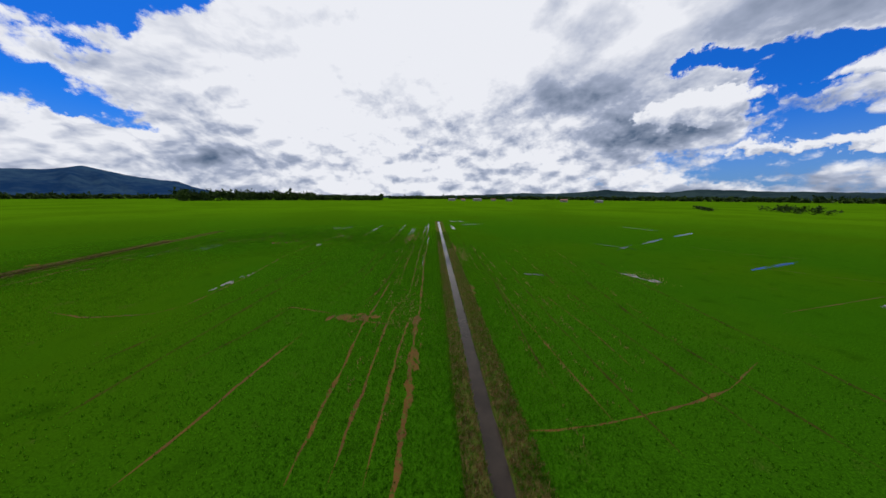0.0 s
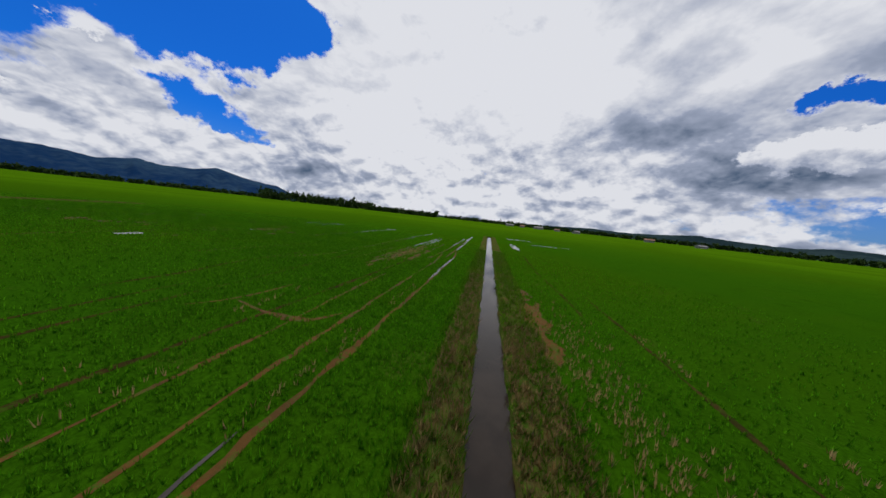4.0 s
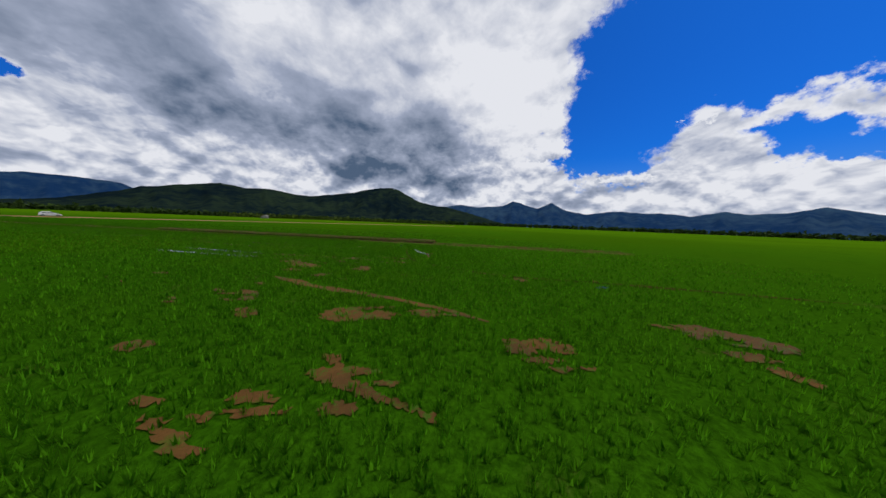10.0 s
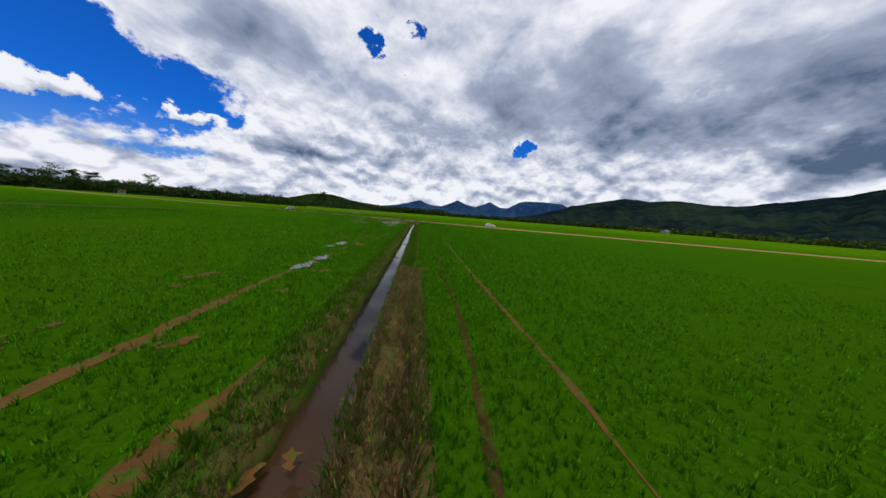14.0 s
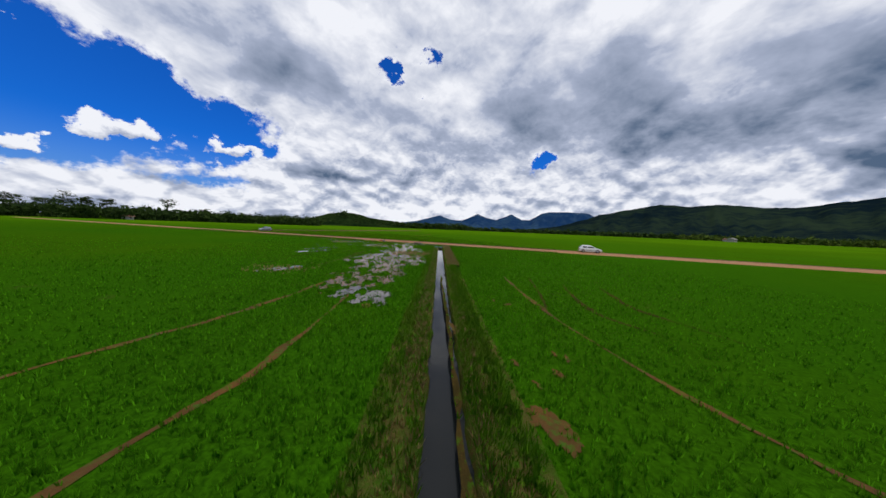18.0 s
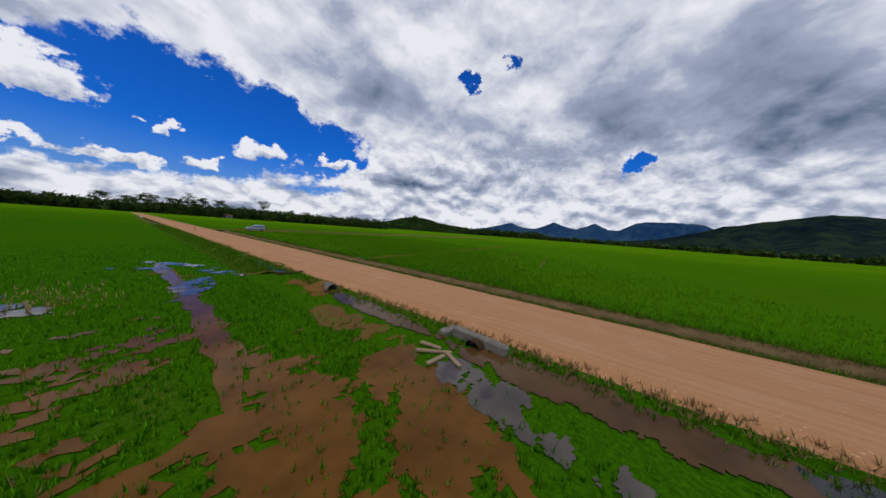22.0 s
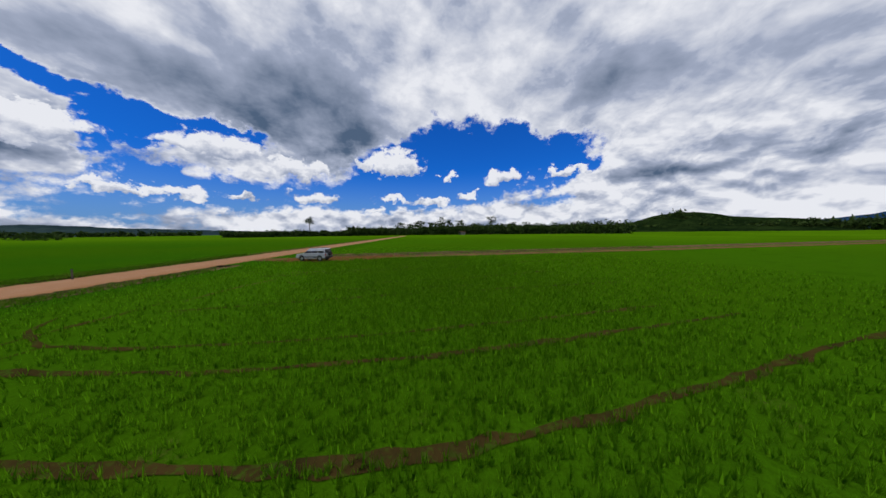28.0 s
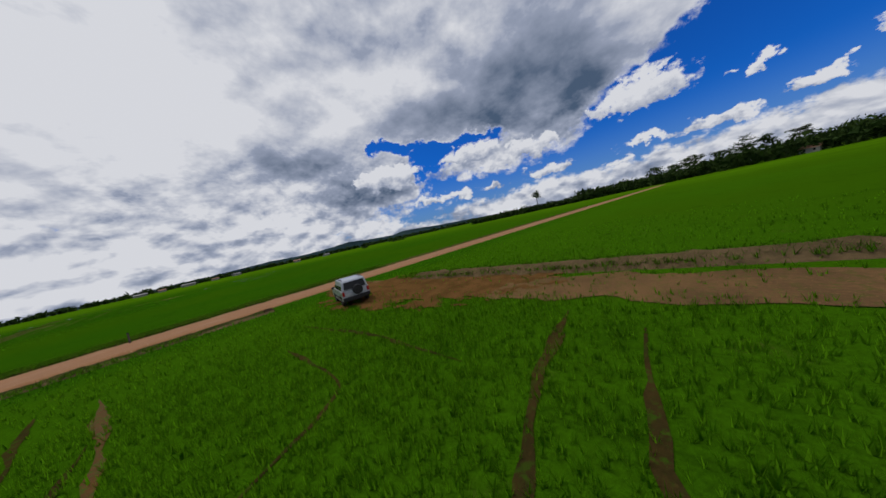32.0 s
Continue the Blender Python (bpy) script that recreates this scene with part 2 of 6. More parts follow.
heap_under = W.math("ADD", W.math("MULTIPLY", W.math("DIVIDE", heap_low, W.math("ADD", heaps, 0.01)), -0.85), W.math("MULTIPLY", relief, 0.9))
heap_under = W.math("SUBTRACT", W.math("ADD", heap_under, 0.10), W.math("MULTIPLY", knobs, 0.45))
under = W.math("SUBTRACT", under, W.math("MULTIPLY", knobs, W.span(w_el, 8.0, 20.0, 0.42, 0.22)))
under = W.math("SUBTRACT", under, W.math("MULTIPLY", heads, W.span(w_el, 9.0, 26.0, 1.7, 0.55)))
shade = W.mix(cover_heap, W.join(under, under, under), W.join(heap_under, heap_under, heap_under))
shade = W.xyz(shade)[0]
light = W.mix(W.span(shade, -0.12, 0.42, smooth=False), (1.00, 1.02, 1.09), (0.46, 0.52, 0.68))
cloud = W.mix(W.span(shade, 0.36, 1.25, smooth=False), light, (0.095, 0.150, 0.250))
blue = W.mix(1.0, w_sky.outputs[0], (0.005, 0.050, 0.150), "MULTIPLY")
pale = W.span(w_el, 0.0, 14.0, 0.6, 0.0)
blue = W.mix(pale, blue, (0.26, 0.43, 0.75))
w_col = W.mix(W.math("MAXIMUM", cover_deck, cover_heap), blue, cloud)
W.l.new(w_col, w_bg.inputs[0])
w_bg.inputs[1].default_value = 0.86
W.l.new(w_bg.outputs[0], w_out.inputs[0])

sun = new("sun", bpy.data.lights.new("sun", "SUN"))
sun.data.energy, sun.data.angle, sun.data.color = 1.4, radians(6), (1.0, 0.95, 0.88)
sun.matrix_world = look(bearing(SUN_AZ, SUN_EL) * 50, (0, 0, 0))

# ---- materials ----


def mat(name, rough=0.9, spec=0.3):
    m = bpy.data.materials.new(name)
    m.use_nodes = True
    b = m.node_tree.nodes["Principled BSDF"]
    b.inputs["Roughness"].default_value = rough
    b.inputs["Specular IOR Level"].default_value = spec
    return m, Net(m.node_tree), b


def plain(name, col, rough=0.6, spec=0.3, metal=0.0, vary=0.12, scale=6.0, bump=0.0):
    m, N, b = mat(name, rough, spec)
    pos = N.n.new("ShaderNodeTexCoord").outputs["Object"]
    f = N.noise(pos, scale, 6.0, 0.65)
    N.l.new(N.mix(N.span(f, 0.3, 0.7), tuple(c * (1 - vary) for c in col), tuple(c * (1 + vary) for c in col)), b.inputs["Base Color"])
    b.inputs["Metallic"].default_value = metal
    if bump:
        bp = N.n.new("ShaderNodeBump")
        bp.inputs["Strength"].default_value, bp.inputs["Distance"].default_value = bump, 0.02
        N.l.new(N.noise(pos, scale * 5, 5.0), bp.inputs["Height"])
        N.l.new(bp.outputs[0], b.inputs["Normal"])
    return m


def world_pos(N):
    return N.n.new("ShaderNodeNewGeometry").outputs["Position"]


def earth(name, dry, wet, scale=0.6, rough=0.85, stones=0.0, bump=0.6, gloss=0.0, sprouts=0.0):
    """Soil in two tones with grain; gloss: how far wet parts shine."""
    m, N, b = mat(name, rough, 0.10 * (gloss > 0))
    p = world_pos(N)
    big, fine, grain = N.noise(p, scale, 5.0, 0.6), N.noise(p, 7.0, 6.0, 0.7), N.noise(p, 38.0, 3.0, 0.6)
    f = N.span(N.math("ADD", big, N.math("MULTIPLY", N.math("SUBTRACT", fine, 0.5), 0.5)), 0.32, 0.68)
    c = N.mix(f, dry, wet)
    c = N.mix(N.span(grain, 0.35, 0.75, 0.0, 0.45), c, tuple(v * 0.55 for v in dry))
    if stones:
        c = N.mix(N.span(N.noise(p, 16.0, 2.0, 0.5), 0.66, 0.7, 0.0, stones), c, tuple(min(0.62, v * 1.5) for v in dry))
    if sprouts:
        c = N.mix(N.math("MULTIPLY", N.span(N.noise(p, 4.2, 6.0, 0.72), 0.50, 0.60), N.span(N.noise(p, 0.9, 3.0, 0.6), 0.35, 0.6, 0.35 * sprouts, sprouts)), c, (0.036, 0.115, 0.004))
        c = N.mix(N.span(N.noise(p, 6.5, 5.0, 0.7), 0.60, 0.68, 0.0, 0.5), c, tuple(v * 1.35 for v in dry))
    N.l.new(c, b.inputs["Base Color"])
    if gloss:
        N.l.new(N.span(big, 0.4, 0.62, rough, gloss), b.inputs["Roughness"])
    bp = N.n.new("ShaderNodeBump")
    bp.inputs["Strength"].default_value, bp.inputs["Distance"].default_value = bump, 0.05
    N.l.new(N.math("ADD", fine, N.math("MULTIPLY", grain, 0.5)), bp.inputs["Height"])
    N.l.new(bp.outputs[0], b.inputs["Normal"])
    return m


def field_material():
    """Young rice seen from some way off: mottled green, drill rows, thin places where soil shows."""
    m, N, b = mat("rice_field", 1.0, 0.0)
    p = world_pos(N)
    px, py, pz = N.xyz(p)
    broad, mid, fine = N.noise(p, 0.018, 5.0, 0.55), N.noise(p, 0.35, 6.0, 0.62), N.noise(p, 9.0, 5.0, 0.7)
    rows = N.noise(N.join(N.math("MULTIPLY", px, 3.0), N.math("MULTIPLY", py, 0.12)), 1.0, 4.0, 0.6)
    g = N.mix(N.span(fine, 0.3, 0.72), (0.013, 0.056, 0.0014), (0.042, 0.145, 0.0030))
    # paler look of rice at a low angle, painted in by distance
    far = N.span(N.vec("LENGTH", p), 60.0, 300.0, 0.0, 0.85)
    # the crop beyond the road is itself lighter and yellower
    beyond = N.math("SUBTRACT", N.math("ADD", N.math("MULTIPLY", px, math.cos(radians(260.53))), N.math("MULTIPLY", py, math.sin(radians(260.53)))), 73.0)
    lighten = N.math("MAXIMUM", far, N.span(beyond, 0.0, 6.0, 0.0, 0.30))
    g = N.mix(lighten, g, (0.080, 0.185, 0.0028))
    g = N.mix(N.span(broad, 0.42, 0.62, 0.0, 0.55), g, (0.042, 0.105, 0.0015))
    g = N.mix(N.span(mid, 0.52, 0.78, 0.0, 0.6), g, (0.012, 0.046, 0.001))
    g = N.mix(N.span(rows, 0.58, 0.74, 0.0, 0.45), g, (0.016, 0.045, 0.0015))
    thin = N.math("MULTIPLY", N.span(mid, 0.40, 0.30), N.span(fine, 0.45, 0.65))
    g = N.mix(N.math("MULTIPLY", thin, 0.55), g, (0.10, 0.062, 0.026))
    N.l.new(g, b.inputs["Base Color"])
    bp = N.n.new("ShaderNodeBump")
    bp.inputs["Strength"].default_value, bp.inputs["Distance"].default_value = 0.8, 0.12
    N.l.new(N.math("ADD", fine, N.math("MULTIPLY", mid, 2.0)), bp.inputs["Height"])
    N.l.new(bp.outputs[0], b.inputs["Normal"])
    return m


def blade_material(name, low, high, tip, through_light=0.5, lighten=0.0):
    m, N, b = mat(name, 0.8, 0.05)
    geo = N.n.new("ShaderNodeNewGeometry")
    r = geo.outputs["Random Per Island"]
    p = geo.outputs["Position"]
    patch = N.noise(p, 0.22, 4.0, 0.6)
    c = N.mix(r, low, high)
    c = N.mix(N.span(patch, 0.45, 0.75, 0.0, 0.6), c, tip)
    px, py, _ = N.xyz(p)
    beyond = N.math("SUBTRACT", N.math("ADD", N.math("MULTIPLY", px, math.cos(radians(260.53))), N.math("MULTIPLY", py, math.sin(radians(260.53)))), 73.0)
    c = N.mix(N.span(beyond, 0.0, 6.0, 0.0, lighten), c, (0.165, 0.350, 0.005))
    N.l.new(c, b.inputs["Base Color"])
    tr = N.n.new("ShaderNodeBsdfTranslucent")
    N.l.new(c, tr.inputs[0])
    mx = N.n.new("ShaderNodeMixShader")
    mx.inputs[0].default_value = through_light
    N.l.new(b.outputs[0], mx.inputs[1])
    N.l.new(tr.outputs[0], mx.inputs[2])
    N.l.new(mx.outputs[0], N.n["Material Output"].inputs[0])
    return m


def water_material(name, col, rough=0.04, ripple=0.25, spec=0.5):
    m, N, b = mat(name, rough, spec)
    p = world_pos(N)
    f = N.noise(p, 0.7, 5.0, 0.6)
    N.l.new(N.mix(N.span(f, 0.3, 0.7), tuple(c * 0.7 for c in col), tuple(c * 1.25 for c in col)), b.inputs["Base Color"])
    b.inputs["IOR"].default_value = 1.33
    bp = N.n.new("ShaderNodeBump")
    bp.inputs["Strength"].default_value, bp.inputs["Distance"].default_value = ripple, 0.01
    N.l.new(N.noise(p, 3.0, 3.0, 0.5), bp.inputs["Height"])
    N.l.new(bp.outputs[0], b.inputs["Normal"])
    return m


def forest_material(name, dark, light, scale=0.05):
    m, N, b = mat(name, 1.0, 0.0)
    p = world_pos(N)
    f = N.math("ADD", N.noise(p, scale, 8.0, 0.7), N.math("MULTIPLY", N.math("SUBTRACT", N.noise(p, scale * 0.12, 3.0), 0.5), 0.7))
    N.l.new(N.mix(N.span(f, 0.35, 0.7), dark, light), b.inputs["Base Color"])
    return m


M_FIELD = field_material()
M_RICE = blade_material("rice_blades", (0.062, 0.235, 0.0042), (0.120, 0.380, 0.0072), (0.130, 0.335, 0.0064), 0.5, 0.5)
M_WEED = blade_material("weed_blades", (0.070, 0.210, 0.007), (0.160, 0.360, 0.014), (0.22, 0.29, 0.034), 0.5)
M_STRAW = blade_material("dry_blades", (0.30, 0.200, 0.075), (0.54, 0.39, 0.17), (0.36, 0.26, 0.09), 0.5)
M_MUD = earth("wet_mud", (0.138, 0.066, 0.017), (0.082, 0.042, 0.011), 0.5, 0.95, 0.0, 0.5, 0.75, 0.9)
# crop's shade in the ruts is put into this dark soil colour
M_RUT = earth("shaded_rut_soil", (0.062, 0.040, 0.012), (0.032, 0.026, 0.008), 0.7, 0.95, 0.0, 0.6, 0.0, 0.6)
M_SOIL = earth("bare_soil", (0.18, 0.088, 0.030), (0.10, 0.048, 0.016), 0.9, 0.9, 0.3, 0.9, 0.0, 0.25)
M_BANK = earth("canal_bank_soil", (0.115, 0.088, 0.028), (0.050, 0.085, 0.010), 0.8, 0.92, 0.1, 1.0, 0.0, 0.8)
M_GREENBANK = earth("grassy_bank_soil", (0.105, 0.078, 0.024), (0.040, 0.092, 0.007), 0.8, 0.95, 0.0, 1.0, 0.0, 1.0)
M_STRAWBANK = earth("straw_bank", (0.150, 0.098, 0.038), (0.075, 0.060, 0.020), 1.1, 0.95, 0.0, 1.0, 0.0, 0.8)
M_VERGE = earth("weedy_verge", (0.085, 0.070, 0.026), (0.034, 0.044, 0.010), 0.9, 0.95, 0.0, 1.0, 0.0, 0.5)
M_DARKBANK = earth("ditch_wall_soil", (0.055, 0.036, 0.020), (0.028, 0.022, 0.013), 1.2, 0.9, 0.0, 1.0)
M_DRYBANK = earth("dry_bank", (0.165, 0.112, 0.056), (0.088, 0.066, 0.030), 1.4, 0.95, 0.1, 1.0)
M_WATER_DARK = water_material("still_ditch_water", (0.014, 0.016, 0.017), spec=0.3)
M_WATER_BROWN = water_material("muddy_water", (0.062, 0.033, 0.013), 0.06, spec=0.12)
M_FLOOD = water_material("muddy_flood_water", (0.098, 0.043, 0.008), 0.10, 0.10, 0.11)
M_DITCH = water_material("silty_ditch_water", (0.014, 0.016, 0.017), spec=0.25)
DN = Net(M_DITCH.node_tree)
d_x, d_y, d_z = DN.xyz(world_pos(DN))
silt = DN.span(DN.math("ADD", DN.math("ADD", DN.math("MULTIPLY", d_x, 0.2265), DN.math("MULTIPLY", d_y, -0.974)), DN.math("MULTIPLY", DN.noise(world_pos(DN), 0.5, 4.0, 0.6), 8.0)), -62.0, -42.0, 1.0, 0.0)
DN.l.new(DN.mix(silt, (0.014, 0.016, 0.017), (0.090, 0.040, 0.010)), M_DITCH.node_tree.nodes["Principled BSDF"].inputs["Base Color"])
M_CANAL = water_material("field_canal_water", (0.030, 0.022, 0.016), 0.04, spec=0.4)
M_PUDDLE = water_material("puddle_water", (0.060, 0.050, 0.042), 0.05)
# blue haze of distance is mixed into the forest colours
M_FARMOUNT = forest_material("hazed_mountain_forest", (0.008, 0.030, 0.085), (0.030, 0.066, 0.115), 0.009)
# colours darkened to stand for a cloud's shadow on the ridge
M_MOUNT = forest_material("cloud_shaded_forest", (0.004, 0.010, 0.014), (0.019, 0.033, 0.018), 0.012)
# bluish, lifted tones carry the haze over the low hills
M_HILLS = forest_material("hazed_hills_forest", (0.014, 0.028, 0.034), (0.032, 0.055, 0.055), 0.02)
# cloud shadow on the knoll painted in as darker greens
M_KNOLL = forest_material("shaded_knoll_forest", (0.004, 0.011, 0.003), (0.018, 0.034, 0.008), 0.11)
M_LEAF = blade_material("woodland_leaves", (0.012, 0.028, 0.006), (0.046, 0.082, 0.016), (0.052, 0.074, 0.020), 0.1)
M_SHRUB = blade_material("shrub_leaves", (0.030, 0.060, 0.008), (0.095, 0.135, 0.020), (0.075, 0.105, 0.016), 0.15)
M_BARK = plain("bark", (0.10, 0.085, 0.07), 0.9, 0.1)
M_STONE = plain("stones", (0.36, 0.25, 0.165), 0.9, 0.2, vary=0.3, scale=9)
M_CONCRETE = plain("weathered_concrete", (0.12, 0.11, 0.095), 0.85, 0.3, vary=0.35, scale=3, bump=0.3)


def road_material():
    """Graded reddish gravel: long wheel bands, loose pale stones towards the edges."""
    m, N, b = mat("gravel_road", 0.95, 0.05)
    p = world_pos(N)
    ca, sa = math.cos(radians(260.53)), math.sin(radians(260.53))
    px, py, _ = N.xyz(p)
    across = N.math("SUBTRACT", N.math("ADD", N.math("MULTIPLY", px, ca), N.math("MULTIPLY", py, sa)), 68.45)
    along = N.math("ADD", N.math("MULTIPLY", px, -sa), N.math("MULTIPLY", py, ca))
    bands = N.noise(N.join(N.math("MULTIPLY", across, 2.6), N.math("MULTIPLY", along, 0.03)), 1.0, 5.0, 0.65)
    blot, grit, peb = N.noise(p, 0.5, 6.0, 0.65), N.noise(p, 30.0, 4.0, 0.7), N.noise(p, 11.0, 2.0, 0.5)
    c = N.mix(N.span(bands, 0.25, 0.80), (0.31, 0.150, 0.070), (0.39, 0.220, 0.122))
    c = N.mix(N.span(blot, 0.5, 0.75, 0.0, 0.6), c, (0.42, 0.255, 0.155))
    edge = N.span(N.math("ABSOLUTE", across), 1.9, 2.8)
    c = N.mix(N.math("MULTIPLY", edge, 0.55), c, (0.36, 0.175, 0.075))
    c = N.mix(N.span(grit, 0.35, 0.75, 0.0, 0.35), c, (0.25, 0.14, 0.08))
    c = N.mix(N.math("MULTIPLY", N.span(peb, 0.67, 0.70), N.math("ADD", N.math("MULTIPLY", edge, 0.5), 0.25)), c, (0.62, 0.46, 0.33))
    N.l.new(c, b.inputs["Base Color"])
    bp = N.n.new("ShaderNodeBump")
    bp.inputs["Strength"].default_value, bp.inputs["Distance"].default_value = 0.7, 0.03
    N.l.new(N.math("ADD", N.math("MULTIPLY", peb, 1.0), N.math("ADD", N.math("MULTIPLY", bands, 2.0), grit)), bp.inputs["Height"])
    N.l.new(bp.outputs[0], b.inputs["Normal"])
    return m


M_ROAD = road_material()

# ---- the plan: lines are given by heading (degrees) and offset along their right-hand normal ----
CANAL_1 = (2.47, 3.10)     # wide shallow canal of the first field
CANAL_2 = (193.09, 57.60)  # narrow ditch that runs to the road
ROAD = (260.53, 68.45)


def axes(line):
    ca, sa = math.cos(radians(line[0])), math.sin(radians(line[0]))
    return Vector((ca, sa, 0)), Vector((-sa, ca, 0))


def at(line, off, s, z=0.0):
    n, d = axes(line)
    return n * (line[1] + off) + d * s + Vector((0, 0, z))


def mesh_object(name, verts, faces, material, smooth=False):
    me = bpy.data.meshes.new(name)
    me.from_pydata([tuple(v) for v in verts], [], faces)
    me.materials.append(material)
    if smooth:
        me.polygons.foreach_set("use_smooth", [True] * len(me.polygons))
    me.update()
    return new(name, me)


def wave(x, y, scale=1.0, seed=0.0):
    return noise.noise(Vector((x * scale, y * scale, seed)))


# trenches cut out of the ground sheet: line, from, to across, from, to along
TRENCHES = [(CANAL_1, -0.75, 0.75, -6, 131), (CANAL_2, -0.75, 0.75, -105, 39.4), (ROAD, 2.75, 4.8, -170, 44), (ROAD, -4.6, -2.75, -14.5, 150)]


def build_ground():
    bm = bmesh.new()
    R = 4850
    vs = [bm.verts.new((R * math.cos(k * math.pi / 24), R * math.sin(k * math.pi / 24), 0)) for k in range(48)]
    bm.faces.new(vs)

    def cut(co, no):
        bmesh.ops.bisect_plane(bm, geom=bm.verts[:] + bm.edges[:] + bm.faces[:], plane_co=co, plane_no=no, dist=1e-5)
    for line, o0, o1, s0, s1 in TRENCHES:
        n, d = axes(line)
        for o in (o0, o1):
            cut(at(line, o, 0), n)
        for s in (s0, s1):
            cut(at(line, 0, s), d)
    gone = []
    for f in bm.faces:
        c = f.calc_center_median()
        for line, o0, o1, s0, s1 in TRENCHES:
            n, d = axes(line)
            if o0 < c.dot(n) - line[1] < o1 and s0 < c.dot(d) < s1:
                gone.append(f)
                break
    bmesh.ops.delete(bm, geom=gone, context="FACES")
    bmesh.ops.triangulate(bm, faces=bm.faces[:])
    for f in bm.faces:
        if f.normal.z < 0:
            f.normal_flip()
    me = bpy.data.meshes.new("ground")
    bm.to_mesh(me)
    bm.free()
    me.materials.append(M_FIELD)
    return tagged(new("ground", me), "flat young rice fields in vivid green reaching to the horizon", "rice field", kind="structure")


build_ground()


def swept(name, line, s0, s1, step, profile, material, seed, label, category, wob=0.08, smooth=True, fade=0.0):
    """A cross-section (across, up) drawn along a line, with uneven edges. fade: length over which the ends come down."""
    verts, faces, k = [], [], len(profile)
    count = max(2, int((s1 - s0) / step) + 1)
    for i in range(count):
        s = s0 + (s1 - s0) * i / (count - 1)
        for j, (o, z, loose) in enumerate(profile):
            ox = o + loose * wob * (wave(s, j * 3.1, 0.9, seed) + 0.7 * wave(s, j * 5.3, 3.1, seed + 2))
            oz = z + loose * wob * 0.6 * (wave(s, j * 2.7, 1.3, seed + 5) + 0.6 * wave(s, j, 4.2, seed + 7))
            verts.append(at(line, ox, s, oz))
    for i in range(count - 1):
        for j in range(k - 1):
            a = i * k + j
            faces.append((a, a + 1, a + k + 1, a + k))
    return tagged(mesh_object(name, verts, faces, material, smooth), label, category, kind="structure")


# canal of the first field: straw-grown banks, brown shallow water
swept("canal_bank_west", CANAL_1, -6.2, 131, 0.6, [(-1.75, 0.003, 0), (-1.35, 0.05, 1), (-0.95, 0.09, 1), (-0.60, 0.03, 1), (-0.50, -0.14, .6), (-0.45, -0.3, .5)], M_BANK, 3, "straw-grown low mud bank of the field canal", "canal bank", 0.16)
swept("canal_bank_east", CANAL_1, -6.2, 131, 0.6, [(1.95, 0.003, 0), (1.40, 0.05, 1), (0.95, 0.07, 1), (0.62, 0.02, 1), (0.50, -0.14, .6), (0.45, -0.3, .5)], M_BANK, 9, "straw-grown low mud bank of the field canal", "canal bank", 0.16)
swept("canal_water", CANAL_1, -6.1, 131, 5.0, [(-0.85, -0.13, 0), (0.85, -0.13, 0)], M_CANAL, 0, "shallow brown water in the field canal mirroring clouds", "canal water")
# ditch of the second field
swept("ditch_bank_east", CANAL_2, -105.2, 39, 0.5, [(-1.65, 0.003, 0), (-1.2, 0.07, 1), (-0.80, 0.10, 1), (-0.50, 0.04, 1), (-0.42, -0.2, .8), (-0.38, -0.5, .4)], M_GREENBANK, 21, "grassy earth bank along the narrow water ditch", "ditch bank", 0.15)
WEST = [(1.75, 0.003, 0), (1.4, 0.07, 1), (1.05, 0.12, 1), (0.70, 0.08, 1), (0.50, -0.05, 1), (0.42, -0.3, .7), (0.38, -0.5, .4)]
SPOIL = [(2.0, 0.003, 0), (1.7, 0.14, 1), (1.35, 0.27, 1), (0.98, 0.30, 1), (0.72, 0.18, 1), (0.55, -0.05, 1), (0.44, -0.3, .7), (0.38, -0.5, .4)]
swept("ditch_bank_north", CANAL_2, -105.2, -84, 0.4, WEST, M_GREENBANK, 26, "low grassy bank along the narrow water ditch", "ditch bank", 0.17)
swept("ditch_bank_west", CANAL_2, -84.2, -44, 0.4, SPOIL, M_STRAWBANK, 27, "raised spoil bank with dry grass along the ditch", "ditch bank", 0.2)
swept("ditch_bank_middle", CANAL_2, -44.2, 14.2, 0.4, WEST, M_GREENBANK, 28, "low grassy bank along the narrow water ditch", "ditch bank", 0.17)
swept("ditch_bank_south", CANAL_2, 14, 39, 0.4, SPOIL, M_STRAWBANK, 29, "raised straw-covered spoil bank along the ditch", "ditch bank", 0.2)
swept("ditch_water_clear", CANAL_2, -55, 39.3, 5.0, [(-0.65, -0.27, 0), (0.65, -0.27, 0)], M_DITCH, 0, "dark still water in the narrow ditch", "ditch water")
swept("ditch_water_muddy", CANAL_2, -105.1, -55, 5.0, [(-0.65, -0.27, 0), (0.65, -0.27, 0)], M_DITCH, 0, "muddy brown water in the narrow ditch", "ditch water")
for line, s in ((CANAL_2, 39.35), (CANAL_1, 130.9), (CANAL_2, -105.5), (CANAL_1, -6.5)):
    v = [at(line, o, s, z) for o, z in ((-0.8, -0.5), (0.8, -0.5), (0.8, 0.05), (-0.8, 0.05))]
    tagged(mesh_object("ditch_head", v + [p + axes(line)[1] * 0.5 for p in v], [(0, 1, 2, 3), (3, 2, 6, 7), (0, 3, 7, 4), (1, 5, 6, 2)], M_BANK), "earth end wall of the ditch", "ditch bank", kind="structure")

